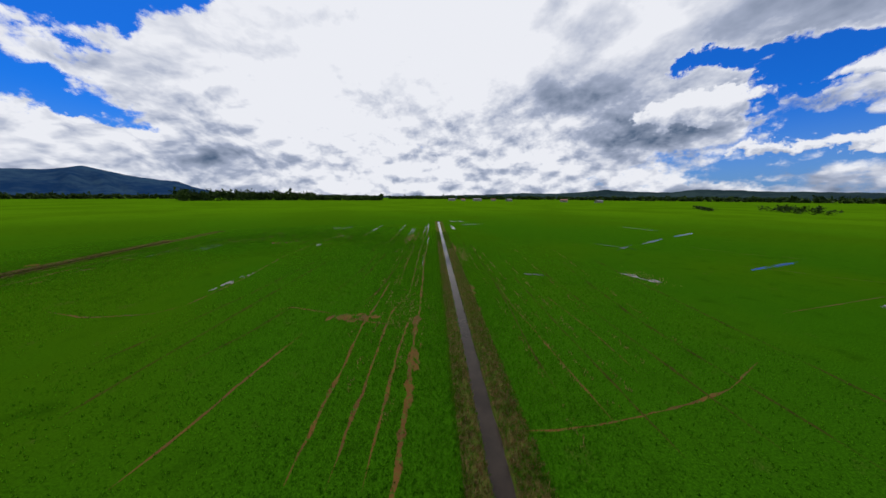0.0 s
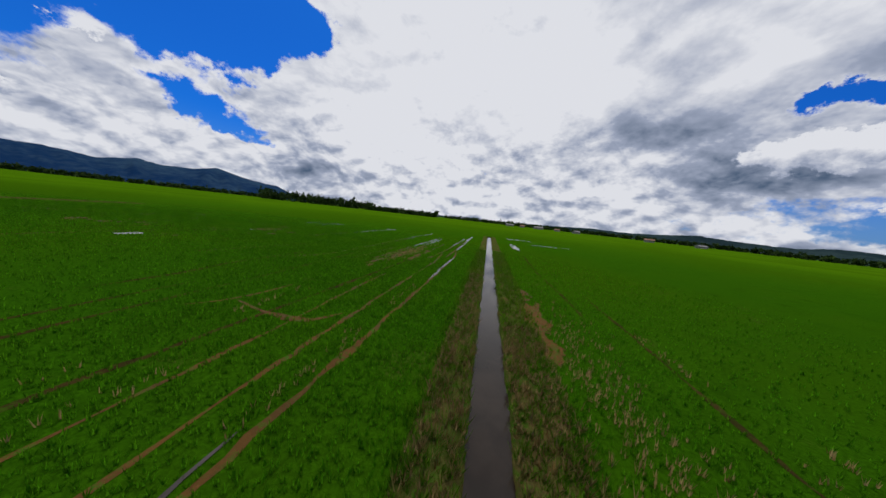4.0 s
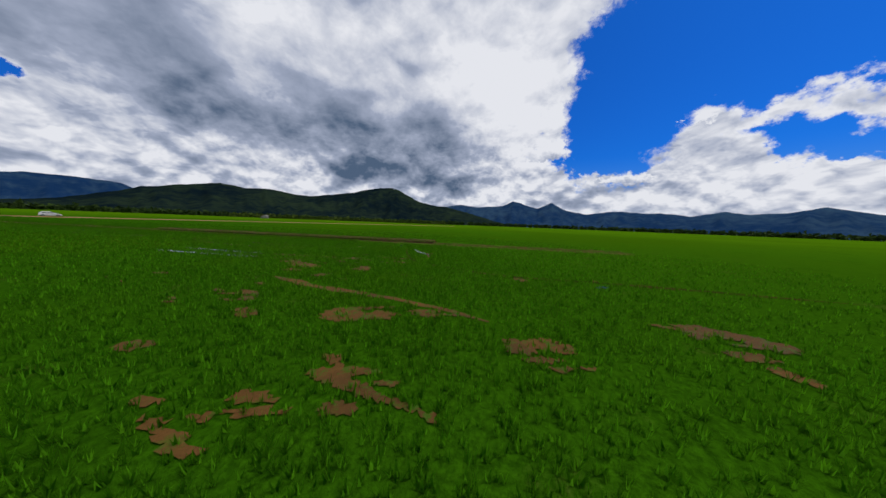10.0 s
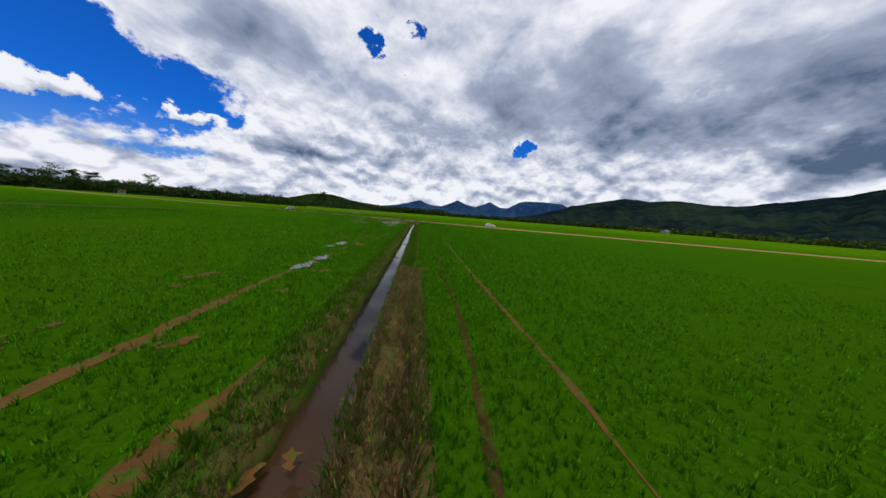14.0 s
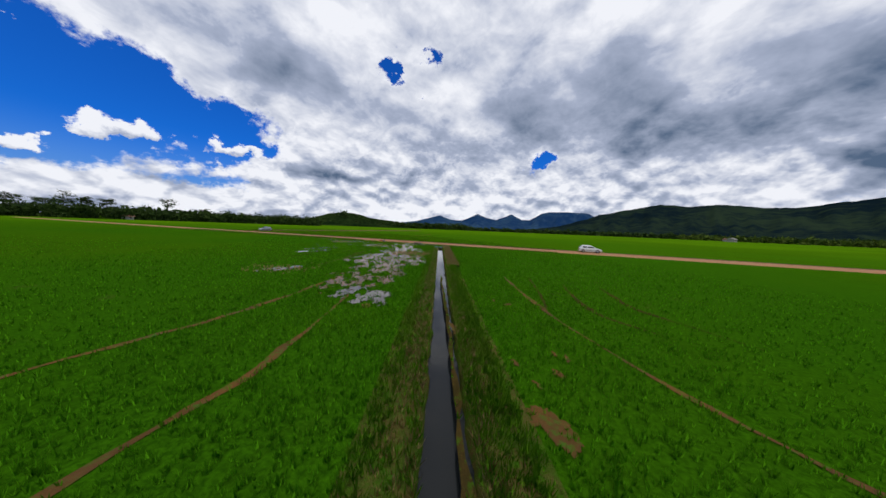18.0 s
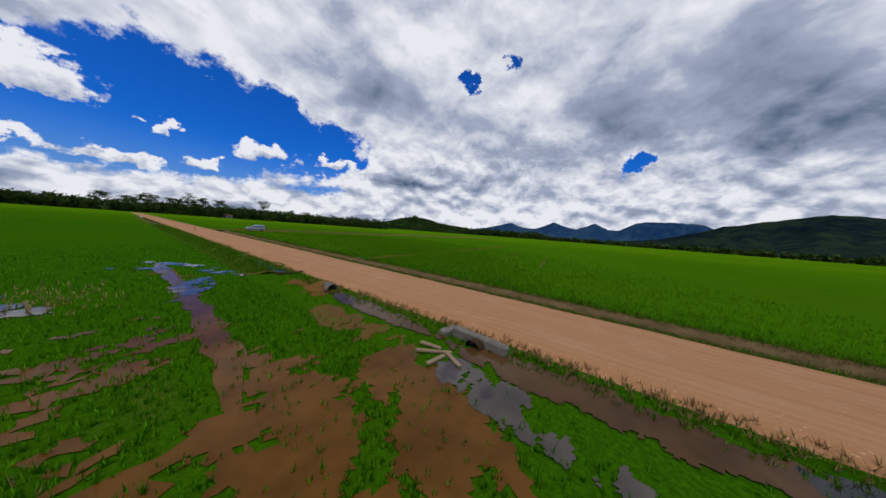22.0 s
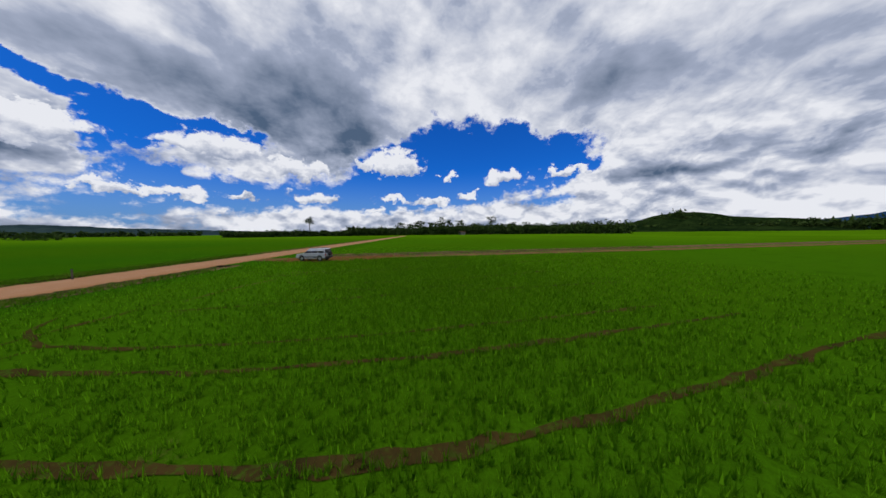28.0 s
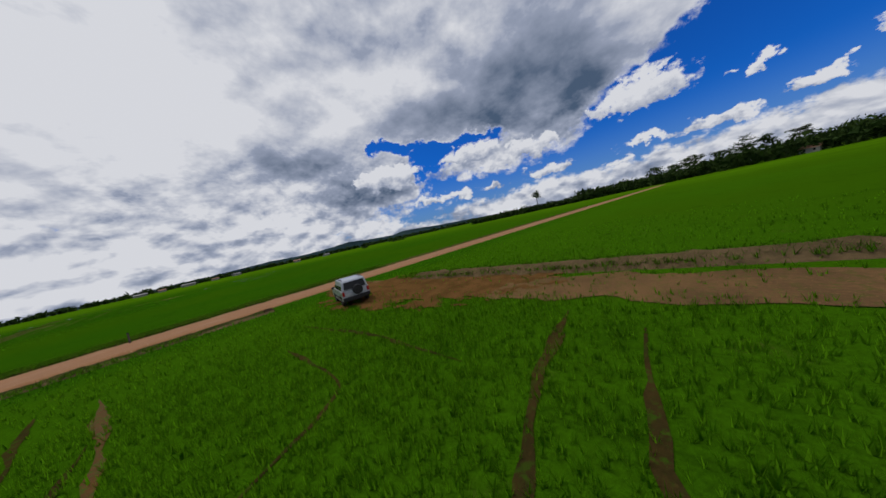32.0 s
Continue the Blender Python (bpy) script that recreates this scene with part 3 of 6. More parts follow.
# road with crowned surface and gravel shoulders
swept("road", ROAD, -320, 300, 0.7, [(-3.15, 0.004, 0), (-2.85, 0.07, .6), (-2.3, 0.12, .3), (-1.2, 0.15, .15), (0, 0.17, .1), (1.2, 0.15, .15), (2.3, 0.12, .3), (2.8, 0.07, .5), (2.95, -0.05, .4)], M_ROAD, 33, "reddish graded gravel road between rice fields", "dirt road", 0.12)
swept("road_ditch_wall", ROAD, -170, 44, 0.4, [(2.72, 0.05, .3), (2.95, -0.01, .8), (3.3, -0.13, 1), (3.55, -0.27, 1), (3.64, -0.45, .6), (3.7, -0.65, .3)], M_VERGE, 41, "weedy earth slope of the roadside ditch", "ditch bank", 0.14)
swept("road_ditch_water", ROAD, -170, 44, 5.0, [(3.4, -0.34, 0), (4.72, -0.34, 0)], M_WATER_BROWN, 0, "brown trickle of water in the roadside ditch", "ditch water")
swept("road_ditch_bank", ROAD, -170, 44.5, 0.4, [(4.12, -0.6, .3), (4.18, -0.38, .9), (4.32, -0.14, 1.2), (4.55, 0.02, 1.1), (4.9, 0.06, .9), (5.2, 0.04, .6), (5.5, 0.003, 0)], M_DRYBANK, 47, "ditch bank overgrown with grey-brown withered grass", "ditch bank", 0.16)
swept("side_ditch_water", ROAD, -14, 150, 5.0, [(-4.5, -0.16, 0), (-2.9, -0.16, 0)], M_WATER_DARK, 0, "still water beside the road mirroring the sky", "ditch water")
swept("side_ditch_verge", ROAD, -14.4, 150, 0.5, [(-2.70, 0.06, .2), (-3.0, 0.03, .8), (-3.2, -0.12, .8), (-3.3, -0.3, .4)], M_BANK, 53, "grassy verge between road and ditch", "ditch bank", 0.2)
swept("side_ditch_bank", ROAD, -14.4, 150, 0.5, [(-4.1, -0.3, .4), (-4.25, -0.1, .9), (-4.5, 0.09, 1), (-5.1, 0.15, 1), (-5.6, 0.06, 1), (-6.2, 0.003, 0)], M_BANK, 59, "dark grassy bank of the roadside ditch", "ditch bank", 0.22)
for s, o0, o1, side in ((-14.45, -4.7, -2.7, 1), (43.95, 2.7, 4.9, -1)):
    v = [at(ROAD, o, s, z) for o, z in ((o0, -0.6), (o1, -0.6), (o1, 0.06), (o0, 0.06))]
    tagged(mesh_object("ditch_head", v + [p - axes(ROAD)[1] * 0.6 * side for p in v], [(0, 1, 2, 3), (3, 2, 6, 7), (0, 3, 7, 4), (1, 5, 6, 2)], M_DARKBANK), "earth end wall of the roadside ditch", "ditch bank", kind="structure")

# ---- ruts, bare patches, puddles ----
HOLES = []   # what the crop stays out of: (points, half width)
BLOBS = []   # x, y, half lengths, turn in degrees, share of crop kept


def ribbon(name, pts, w, z, material, seed, label, category, taper=True, step=0.45, ragged=1.15, broken=0.0):
    """An uneven strip along a bent line of plan points."""
    P = [Vector((*p, 0)) for p in pts]
    line = []
    for a, b in zip(P, P[1:]):
        k = max(1, int((b - a).length / step))
        line += [a.lerp(b, i / k) for i in range(k)]
    line.append(P[-1])
    for _ in range(4):
        line = [line[0]] + [(line[i - 1] + line[i] * 2 + line[i + 1]) / 4 for i in range(1, len(line) - 1)] + [line[-1]]
    verts, faces, n = [], [], len(line)
    for i, p in enumerate(line):
        t = (line[min(i + 1, n - 1)] - line[max(i - 1, 0)]).normalized()
        side = Vector((t.y, -t.x, 0))
        end = min(1.0, min(i, n - 1 - i) / 5 + 0.15) if taper else 1.0
        if broken:
            end *= min(1.2, max(0.0, 0.85 + broken * wave(p.x, p.y, 0.33, seed + 5)))
        for q in (-1, 1):
            r = 0.60 * w * end * (1 + ragged * (wave(p.x * 0.9, p.y * 0.9, 1.0, seed + q) + 0.9 * wave(p.x, p.y, 2.7, seed + 3 * q)))
            c = p + side * (q * max(0.0, r) + 0.25 * w * wave(p.x, p.y, 0.5, seed + 9))
            verts.append((c.x, c.y, z))
        if i:
            faces.append((2 * i - 2, 2 * i - 1, 2 * i + 1, 2 * i))
    HOLES.append((np.array([(p.x, p.y) for p in line[::2]]), w * 0.58))
    return tagged(mesh_object(name, verts, faces, material), label, category, kind="structure")


def islands(x, y):
    """From 0 to 1: an uneven pattern of islands drawn out along the drill rows."""
    n, d = axes(CANAL_2)
    u, v = (x * d.x + y * d.y) * 0.95, (x * n.x + y * n.y) * 2.1
    f = np.sin(u + 1.7 * np.sin(0.7 * v + 1)) * np.sin(v + 1.5 * np.sin(0.8 * u)) + 0.7 * np.sin(2.3 * u + 2 * np.sin(1.3 * v)) * np.sin(1.9 * v + 1.2 * np.sin(1.7 * u + 2)) + 0.55 * np.sin(5.1 * u + 2 * np.sin(3 * v)) * np.sin(4.3 * v)
    return 1 / (1 + np.exp(-2.6 * f))


def open_share(x, y, bx, by, a, b, turn, keep):
    """Where a patch is open (true) and where the crop stands in it."""
    c, s = math.cos(radians(turn)), math.sin(radians(turn))
    q = ((c * (x - bx) + s * (y - by)) / a) ** 2 + ((-s * (x - bx) + c * (y - by)) / b) ** 2
    e = np.clip((q - 0.45) / 0.95, 0, 1)
    return (q < 1.4) & (islands(x, y) > keep + (1 - keep) * e)


def blob(name, x, y, a, b, turn, z, material, seed, label, category, keep=0.3, ragged=0.35):
    """A patch with a broken outline and islands of crop left out of it."""
    g = min(0.22, max(0.08, min(a, b) / 9))
    ct, st = math.cos(radians(turn)), math.sin(radians(turn))
    nu, nv = int(2.44 * a / g) + 1, int(2.44 * b / g) + 1
    U, V = np.meshgrid((np.arange(nu) + 0.5) * g - 1.22 * a, (np.arange(nv) + 0.5) * g - 1.22 * b, indexing="ij")
    inside = open_share(x + ct * U - st * V, y + st * U + ct * V, x, y, a, b, turn, keep)
    if inside.sum() < 4:
        inside = (U / a) ** 2 + (V / b) ** 2 < 0.4
    verts, faces, index = [], [], {}

    def corner(i, j):
        if (i, j) not in index:
            u, v = i * g - 1.22 * a, j * g - 1.22 * b
            px, py = x + ct * u - st * v, y + st * u + ct * v
            index[(i, j)] = len(verts)
            verts.append((px + 0.9 * g * wave(px, py, 1.7 / g * .5, seed), py + 0.9 * g * wave(px, py, 1.7 / g * .5, seed + 9), z))
        return index[(i, j)]
    for i, j in np.argwhere(inside):
        faces.append((corner(i, j), corner(i + 1, j), corner(i + 1, j + 1), corner(i, j + 1)))
    BLOBS.append((x, y, a, b, turn, keep))
    return tagged(mesh_object(name, verts, faces, material), label, category, kind="structure")


RUT = "narrow muddy wheel rut through the young rice"
WET_RUT = "water-filled wheel rut through the young rice mirroring clouds"
CROP_RUT = "dark narrow wheel rut pressed into lush rice"
DRILL = "thin dark gap between drill rows of rice"
# plan points, width, kind: m brown mud, w standing water, d drill gap, c rut in lush crop
TRACKS = [
    # first field beside the canal
    ("m", .50, [(-2.0, 6.5), (-2.1, 9.4), (-2.3, 14.9), (-2.6, 20.5), (-2.6, 26.2), (-2.9, 31.6), (-3.1, 37), (-3.7, 46.8), (-4.0, 58), (-4.1, 64), (-4.5, 78), (-5.2, 84)]),
    ("w", .30, [(-3.7, 44), (-4.1, 50), (-4.2, 52)]), ("w", .34, [(-4.2, 66), (-4.4, 70), (-4.5, 78)]), ("w", .30, [(-5.4, 85), (-5.9, 99), (-6.9, 121)]),
    ("m", .34, [(-3.5, 8.5), (-3.6, 14.4), (-3.7, 18.8), (-3.4, 24.8)]),
    ("m", .36, [(-5.1, 8.5), (-5.2, 13.9), (-5.5, 20), (-5.7, 26), (-4.4, 31), (-4.6, 36.6), (-4.9, 45), (-5.4, 55), (-5.6, 62), (-5.8, 74), (-6.4, 80)]),
    ("m", .30, [(-5.4, 77), (-5.6, 85), (-6.2, 95), (-6.8, 118)]),
    ("m", .40, [(-7.0, 8.7), (-7.2, 12.2), (-7.5, 17.3), (-8.0, 22.9), (-7.8, 27), (-7.9, 35.6)]), ("m", .26, [(-6.3, 34.4), (-6.6, 38.9), (-7.0, 46), (-7.1, 55), (-7.5, 62), (-7.6, 66)]),
    ("d", .22, [(-9.6, 28), (-8.8, 31), (-8.6, 35), (-8.5, 42), (-8.7, 52), (-8.3, 66), (-8.4, 75)]), ("m", .24, [(-8.5, 73.5), (-8.4, 76.1), (-8.3, 80), (-8.7, 92)]),
    ("m", .30, [(-7.0, 74), (-6.8, 77), (-6.7, 82), (-6.9, 89.5), (-7.1, 101)]), ("w", .26, [(-7.0, 88), (-7.1, 95), (-7.4, 108)]),
    ("m", .46, [(-10.6, 68), (-10.6, 72), (-10.7, 76), (-10.7, 81.7), (-10.7, 86)]), ("w", .34, [(-10.7, 85.6), (-10.9, 92), (-11.1, 100)]),
    ("m", .48, [(-11.2, 70), (-11.2, 73), (-11.4, 78.3), (-11.5, 83)]), ("w", .36, [(-11.5, 82.4), (-11.7, 90), (-12.0, 101)]),
    ("m", .30, [(-12.7, 69), (-12.7, 73), (-12.5, 74.3), (-12.9, 75.5), (-12.8, 78), (-13.0, 81)]),
    ("d", .2, [(-12.8, 32.7), (-12.5, 41.3), (-12.8, 52), (-13.1, 60.5), (-14.5, 78), (-16.3, 99)]), ("m", .28, [(-14.5, 8.5), (-14.0, 11.4), (-13.8, 15), (-13.0, 21.3)]),
    ("m", .36, [(-17.4, 64.6), (-16.2, 66.6), (-15.5, 68.6), (-15.3, 71), (-15.4, 75), (-15.6, 80), (-15.8, 84), (-16.2, 94)]), ("w", .24, [(-16.1, 92), (-16.4, 100), (-16.7, 114)]),
    ("m", .24, [(-22.2, 63), (-21.5, 66.6), (-21.1, 68.6), (-20.8, 71.6), (-20.6, 75)]), ("d", .2, [(-20.9, 75), (-21.4, 80), (-21.8, 92)]),
    ("d", .18, [(-14.7, 32), (-14.3, 35), (-14.1, 44), (-14.6, 58)]), ("d", .2, [(-16.6, 54), (-16.6, 58.9), (-17.3, 62), (-17.2, 70)]),
    ("m", .26, [(-3.8, 22.7), (-7.7, 23.6), (-12.0, 25.4), (-17.9, 27.0), (-18.7, 25.7)]), ("m", .24, [(-30.1, 27), (-31.2, 25), (-37.3, 24.0), (-43.0, 25.3)]),
    ("m", .22, [(-29.9, 27), (-30.3, 31.8), (-30.9, 38), (-33.7, 51.1), (-34.7, 67.6)]), ("d", .2, [(-20.0, 16), (-18.9, 18.6), (-18.1, 21.3), (-17.4, 26.7)]),
    ("m", .46, [(-11.8, 55.7), (-11.0, 56.6), (-10.6, 58.2), (-10.6, 60)]), ("m", .6, [(-10.7, 57), (-8.5, 56.5), (-6.5, 56.5), (-5.9, 57.9)]),
    ("d", .2, [(7.6, 14.5), (7.4, 19), (7.7, 25), (7.8, 38.6), (7.2, 69)]), ("m", .2, [(9.9, 11.6), (9.4, 16), (8.9, 21.5), (8.2, 28), (8.0, 36)]), ("m", .18, [(14.4, 16.2), (14.3, 22.6), (13.3, 31.5)]),
    ("m", .22, [(3.3, 11.4), (6.8, 11.5), (10.3, 12.1), (14.5, 13.1), (19.2, 14.5), (24.8, 17.5)]), ("d", .22, [(20.9, 9), (21.0, 12), (20.7, 18), (20.5, 24), (23.0, 45.7)]),
    ("d", .2, [(5.6, 63), (5.6, 66), (5.3, 70), (4.8, 76), (4.6, 90)]), ("d", .2, [(28, 12), (29, 26), (31, 50)]), ("d", .18, [(12, 10), (11.6, 22), (11.4, 40)]), ("d", .18, [(17.4, 10), (17.0, 24), (17.2, 44)]),
    ("d", .2, [(-26.5, 16), (-25.2, 30), (-25, 50)]), ("d", .2, [(-22, 12), (-22.4, 28), (-22.8, 48)]), ("m", .22, [(38, 26), (58, 31), (86, 30)]), ("m", .25, [(56, 47), (65, 38.5), (74, 33)]), ("m", .25, [(64, 64), (70, 56), (78, 51)]), ("w", .5, [(42, 69), (48, 60)]), ("w", .5, [(78, 109), (84, 96)]),
    # the turn between the fields
    ("m", .50, [(-26.5, 76.5), (-26.2, 78), (-26.0, 79.6), (-25.9, 82), (-25.9, 86), (-26.1, 89.6)]), ("w", .34, [(-26.1, 89.2), (-26.3, 94.2), (-26.6, 101), (-26.8, 112)]),
    ("d", .26, [(-34.6, 64.8), (-34.4, 68.4), (-33.2, 73), (-32.8, 76)]), ("d", .26, [(-32.6, 80.5), (-32.2, 85), (-32.4, 96)]), ("m", .22, [(-34.4, 69.5), (-33.6, 72), (-32.9, 75.4)]), ("d", .22, [(-27.2, 66), (-26.9, 69), (-27.2, 74)]),
    ("d", .30, [(-38.8, 62), (-38.4, 69), (-37.9, 75), (-37.4, 81), (-37.0, 88), (-36.9, 93), (-37.7, 99)]), ("d", .34, [(-44.0, 69), (-43.5, 73.6), (-43.0, 77), (-42.5, 79.4), (-42.2, 82.3), (-42.1, 86.9), (-42.5, 90), (-43.2, 94)]),
    ("m", .24, [(-42.8, 78), (-42.5, 79.6), (-42.3, 81.4), (-42.2, 83.4), (-42.1, 85)]),
    ("m", .62, [(-54.9, 70.4), (-54.6, 72.3), (-54.5, 74.7), (-54.6, 76.2), (-54.4, 77.8), (-54.0, 79.5)]), ("d", .28, [(-61.7, 73.4), (-60.7, 76), (-60.2, 78.6), (-60.4, 80.8), (-60.9, 83), (-61.4, 86), (-62, 92)]), ("d", .24, [(-61.7, 73.4), (-64, 71.6), (-68.7, 68.9)]),
    ("w", .34, [(-58.0, 57), (-58.7, 61), (-59.2, 63.8)]), ("m", .46, [(-59.2, 63.8), (-59.8, 66.2), (-60.4, 68), (-60.6, 69.7), (-60.7, 71)]), ("w", .30, [(-56.4, 57), (-57.3, 61.8), (-58.0, 64.4)]), ("m", .34, [(-58.0, 64.4), (-58.5, 67), (-58.4, 70)]),
    ("m", .40, [(-62.5, 66.4), (-62.7, 68.2), (-62.4, 70.1), (-62.2, 71.2)]), ("m", .55, [(-62.2, 70.8), (-62.3, 72.2), (-62.6, 73.4)]), ("w", .55, [(-68.0, 70.1), (-67.0, 71.0), (-65.7, 72.0), (-65.3, 73)]), ("m", .62, [(-66, 72), (-65.2, 73), (-64.4, 73.4), (-63.6, 73.2)]), ("m", .3, [(-63.4, 71.0), (-63.9, 72.0), (-64.2, 73)]),
    ("w", .26, [(-61.5, 50.2), (-62.6, 54.6), (-63.2, 57.3)]), ("m", .34, [(-63.2, 57.3), (-63.7, 60.7), (-63.5, 62.6)]), ("m", .36, [(-63.0, 53.6), (-63.8, 57.2), (-64.6, 60.4), (-64.9, 62.6), (-65.2, 65), (-65.0, 67)]), ("m", .34, [(-61.1, 50.1), (-61.3, 56), (-62.0, 60.5), (-62.5, 63)]),
    ("d", .26, [(-66.2, 53.1), (-67.2, 58.1), (-67.8, 61.4), (-68.1, 63.5)]), ("m", .36, [(-66.3, 62.6), (-66.9, 64.6), (-67.4, 65.8), (-67.2, 67)]), ("m", .40, [(-68.3, 64.2), (-68.7, 65.6), (-69.1, 66.8), (-69.9, 67.5)]), ("w", .5, [(-71.8, 66.6), (-71.2, 67.0), (-70.6, 67.2), (-70.1, 67.6), (-69.5, 67.7)]), ("m", .3, [(-64.9, 52.6), (-64.6, 51.6), (-64.2, 49)]),
    # second field
    ("m", .42, [(-67.4, 56), (-66.9, 53.3), (-66.6, 52), (-66.0, 49.4), (-65.1, 46), (-63.7, 40.8), (-62.0, 34.6), (-61.3, 30.7)]), ("m", .55, [(-62.0, 35), (-61.0, 29.5), (-60.2, 25.2)]), ("m", .26, [(-60.2, 25.5), (-58.6, 19), (-56.2, 9.8)]), ("m", .34, [(-66.9, 54), (-64.4, 43.4), (-63.0, 38), (-61.5, 33)]),
    ("d", .28, [(-60.2, 45.2), (-61.9, 48.4), (-61.9, 50)]), ("m", .24, [(-80.9, 50.9), (-79.0, 52.3), (-78.1, 53.8), (-78.1, 55)]), ("m", .26, [(-65.4, 4), (-68.6, 18), (-70.7, 27.6), (-72.1, 33.6), (-73.2, 38), (-73.7, 41)]), ("d", .24, [(-66.2, 16), (-67.5, 22.0), (-70.2, 33.6), (-71.2, 38.4), (-71.7, 42)]),
    ("m", .5, [(-66.5, 39.0), (-66.8, 40.2), (-67.1, 42), (-67.6, 45)]), ("m", .34, [(-47.4, -2), (-47.4, -6), (-48.0, -9.6), (-47.9, -13.6), (-47.2, -18)]), ("m", .34, [(-53.6, 2), (-52.5, -4.4), (-52.6, -7), (-52.0, -9.6), (-51.0, -13), (-49.6, -17)]),
    ("m", .30, [(-59.0, -23.6), (-60.0, -18.4), (-61.0, -14), (-62.2, -11.0), (-63.1, -8.8), (-64.4, -7.2), (-66, -5)]), ("d", .26, [(-61.0, -24), (-61.1, -19), (-60.9, -15)]), ("d", .26, [(-63.2, -22), (-62.9, -18), (-63.2, -15.1), (-65, -13)]), ("d", .24, [(-65.6, -22), (-65.4, -17), (-67.6, -13)]),
    ("m", .22, [(-55.5, 12), (-53.8, 6), (-53.2, 0)]), ("m", .26, [(-59.6, 18), (-58.6, 12), (-57.6, 6)]), ("d", .24, [(-75.8, 41.8), (-81, 43), (-96, 48.4), (-110, 53)]), ("d", .22, [(-54, -22), (-56.6, -12), (-60.4, 4), (-63.4, 16)]),
    ("m", .3, [(-37, -33), (-36.6, -44), (-37.6, -51)]), ("m", .3, [(-19.2, -57), (-27, -55.6), (-36.0, -53.6), (-41, -52)]), ("m", .3, [(-40.4, -30), (-39.0, -38), (-38.2, -44)]), ("m", .3, [(-42.4, -22), (-41.4, -28), (-40.2, -34)]), ("d", .22, [(-38, -20), (-35, -30), (-32, -42)]),
    # field beyond the road: turning marks of machines
    ("c", .24, [(6, -79.8), (-10.6, -76.1), (-16.7, -74.7), (-20.8, -73.5)]), ("c", .24, [(-12.6, -77.6), (-14.0, -76.7), (-17.8, -74.5), (-20.7, -73.4)]), ("c", .22, [(-12.5, -76.2), (-13.9, -74.9), (-16.7, -72.8), (-20.8, -71.8)]), ("c", .26, [(14.3, -85.2), (4.8, -83.2), (-12.1, -79.3), (-18.7, -77.8), (-21.4, -77.5)]),
    ("c", .28, [(8.6, -85.8), (-1.6, -83.6), (-10, -81.7), (-16.8, -80.1), (-21.9, -79.1)]), ("c", .2, [(-17.8, -76.4), (-20.6, -75.4), (-23.3, -74.7)]), ("c", .30, [(-23.4, -71.8), (-25.0, -72.0), (-26.4, -72.5), (-27.4, -73.1), (-28.6, -74.1), (-29.5, -75.3)]),
    ("c", .26, [(-24.3, -73.7), (-25.7, -74.3), (-27.2, -75.4), (-27.8, -77.1), (-27.2, -79.3), (-27.2, -82.4), (-26.1, -89.9)]), ("c", .28, [(-24.2, -77.2), (-26.9, -76.9), (-28.7, -76.6), (-30.2, -76.6), (-32.0, -76.4), (-35, -76)]), ("c", .28, [(-23.6, -79.2), (-26.8, -78.8), (-29.1, -78.4), (-32.0, -77.8), (-34.6, -78.4), (-37.5, -80)]),
    ("c", .28, [(-27.7, -77.2), (-27.8, -75.9), (-28.7, -74.6), (-29.5, -73.8), (-30.5, -73.4), (-33, -73)]), ("c", .22, [(-29.3, -102.7), (-30.0, -87.5), (-29.8, -81.8), (-29.4, -78.9), (-28.6, -77)]), ("c", .34, [(-30.2, -118.1), (-31.4, -93.2), (-31.6, -84.2), (-31.4, -80.2)]),
    ("m", .30, [(-32.5, -106.1), (-33.2, -89.3), (-32.9, -85.0), (-32.0, -80.4), (-31.9, -79.1), (-32.4, -78.3), (-34.1, -78.5)]), ("c", .3, [(-31.0, -78.3), (-31.3, -76.5), (-31.7, -75.6), (-32.1, -73.6), (-32.3, -70)]), ("m", .22, [(-37.4, -112), (-37.6, -105.9), (-38.2, -97.5), (-38.8, -89.0), (-39, -82)]),
    ("c", .24, [(-1.8, -81.7), (-7.0, -80.1), (-11.0, -79.2), (-13.1, -78.7)]), ("c", .26, [(-9.9, -112), (-10.9, -97.7), (-11.0, -90.3), (-10.5, -86.1), (-9.8, -83.0)]), ("c", .26, [(-12.6, -108), (-12.7, -92.7), (-12.8, -88.9), (-12.6, -84), (-12.9, -81)]), ("c", .30, [(-18.2, -104), (-18.2, -93.6), (-18.4, -87.6), (-18.2, -84.6)]), ("c", .24, [(-8, -75.6), (-5.9, -76.4), (-3.5, -77.0), (2, -77.8)]),
    ("c", .34, [(2.6, -120), (2.4, -111), (1.9, -106.0), (1.6, -102), (1.4, -98.3), (1.8, -95), (2.5, -92), (3.4, -89.6)]), ("c", .32, [(5.2, -112), (4.8, -103), (4.7, -98), (5.2, -92.7), (6.5, -86.9), (8, -83)]), ("c", .28, [(7.0, -110), (6.8, -103.1), (6.7, -97), (7.0, -92.4), (7.6, -88.3), (8.6, -85.4), (10.2, -83.4), (12.4, -82.4)]),
    ("c", .34, [(19, -89.4), (17.6, -90.2), (17.0, -92.2), (16.6, -96), (16.5, -102), (16.8, -106.4), (18.2, -112)]), ("c", .24, [(23.6, -92), (22.9, -98.3), (22.5, -103.7), (23.0, -112)]), ("c", .2, [(24.3, -99), (24.5, -109), (26, -120)]), ("m", .28, [(20.6, -88.2), (19.2, -87.7), (17.1, -86.6), (14, -86)]), ("c", .24, [(16.1, -90.5), (14.8, -94.2), (14.0, -97.5), (13.8, -104)]),
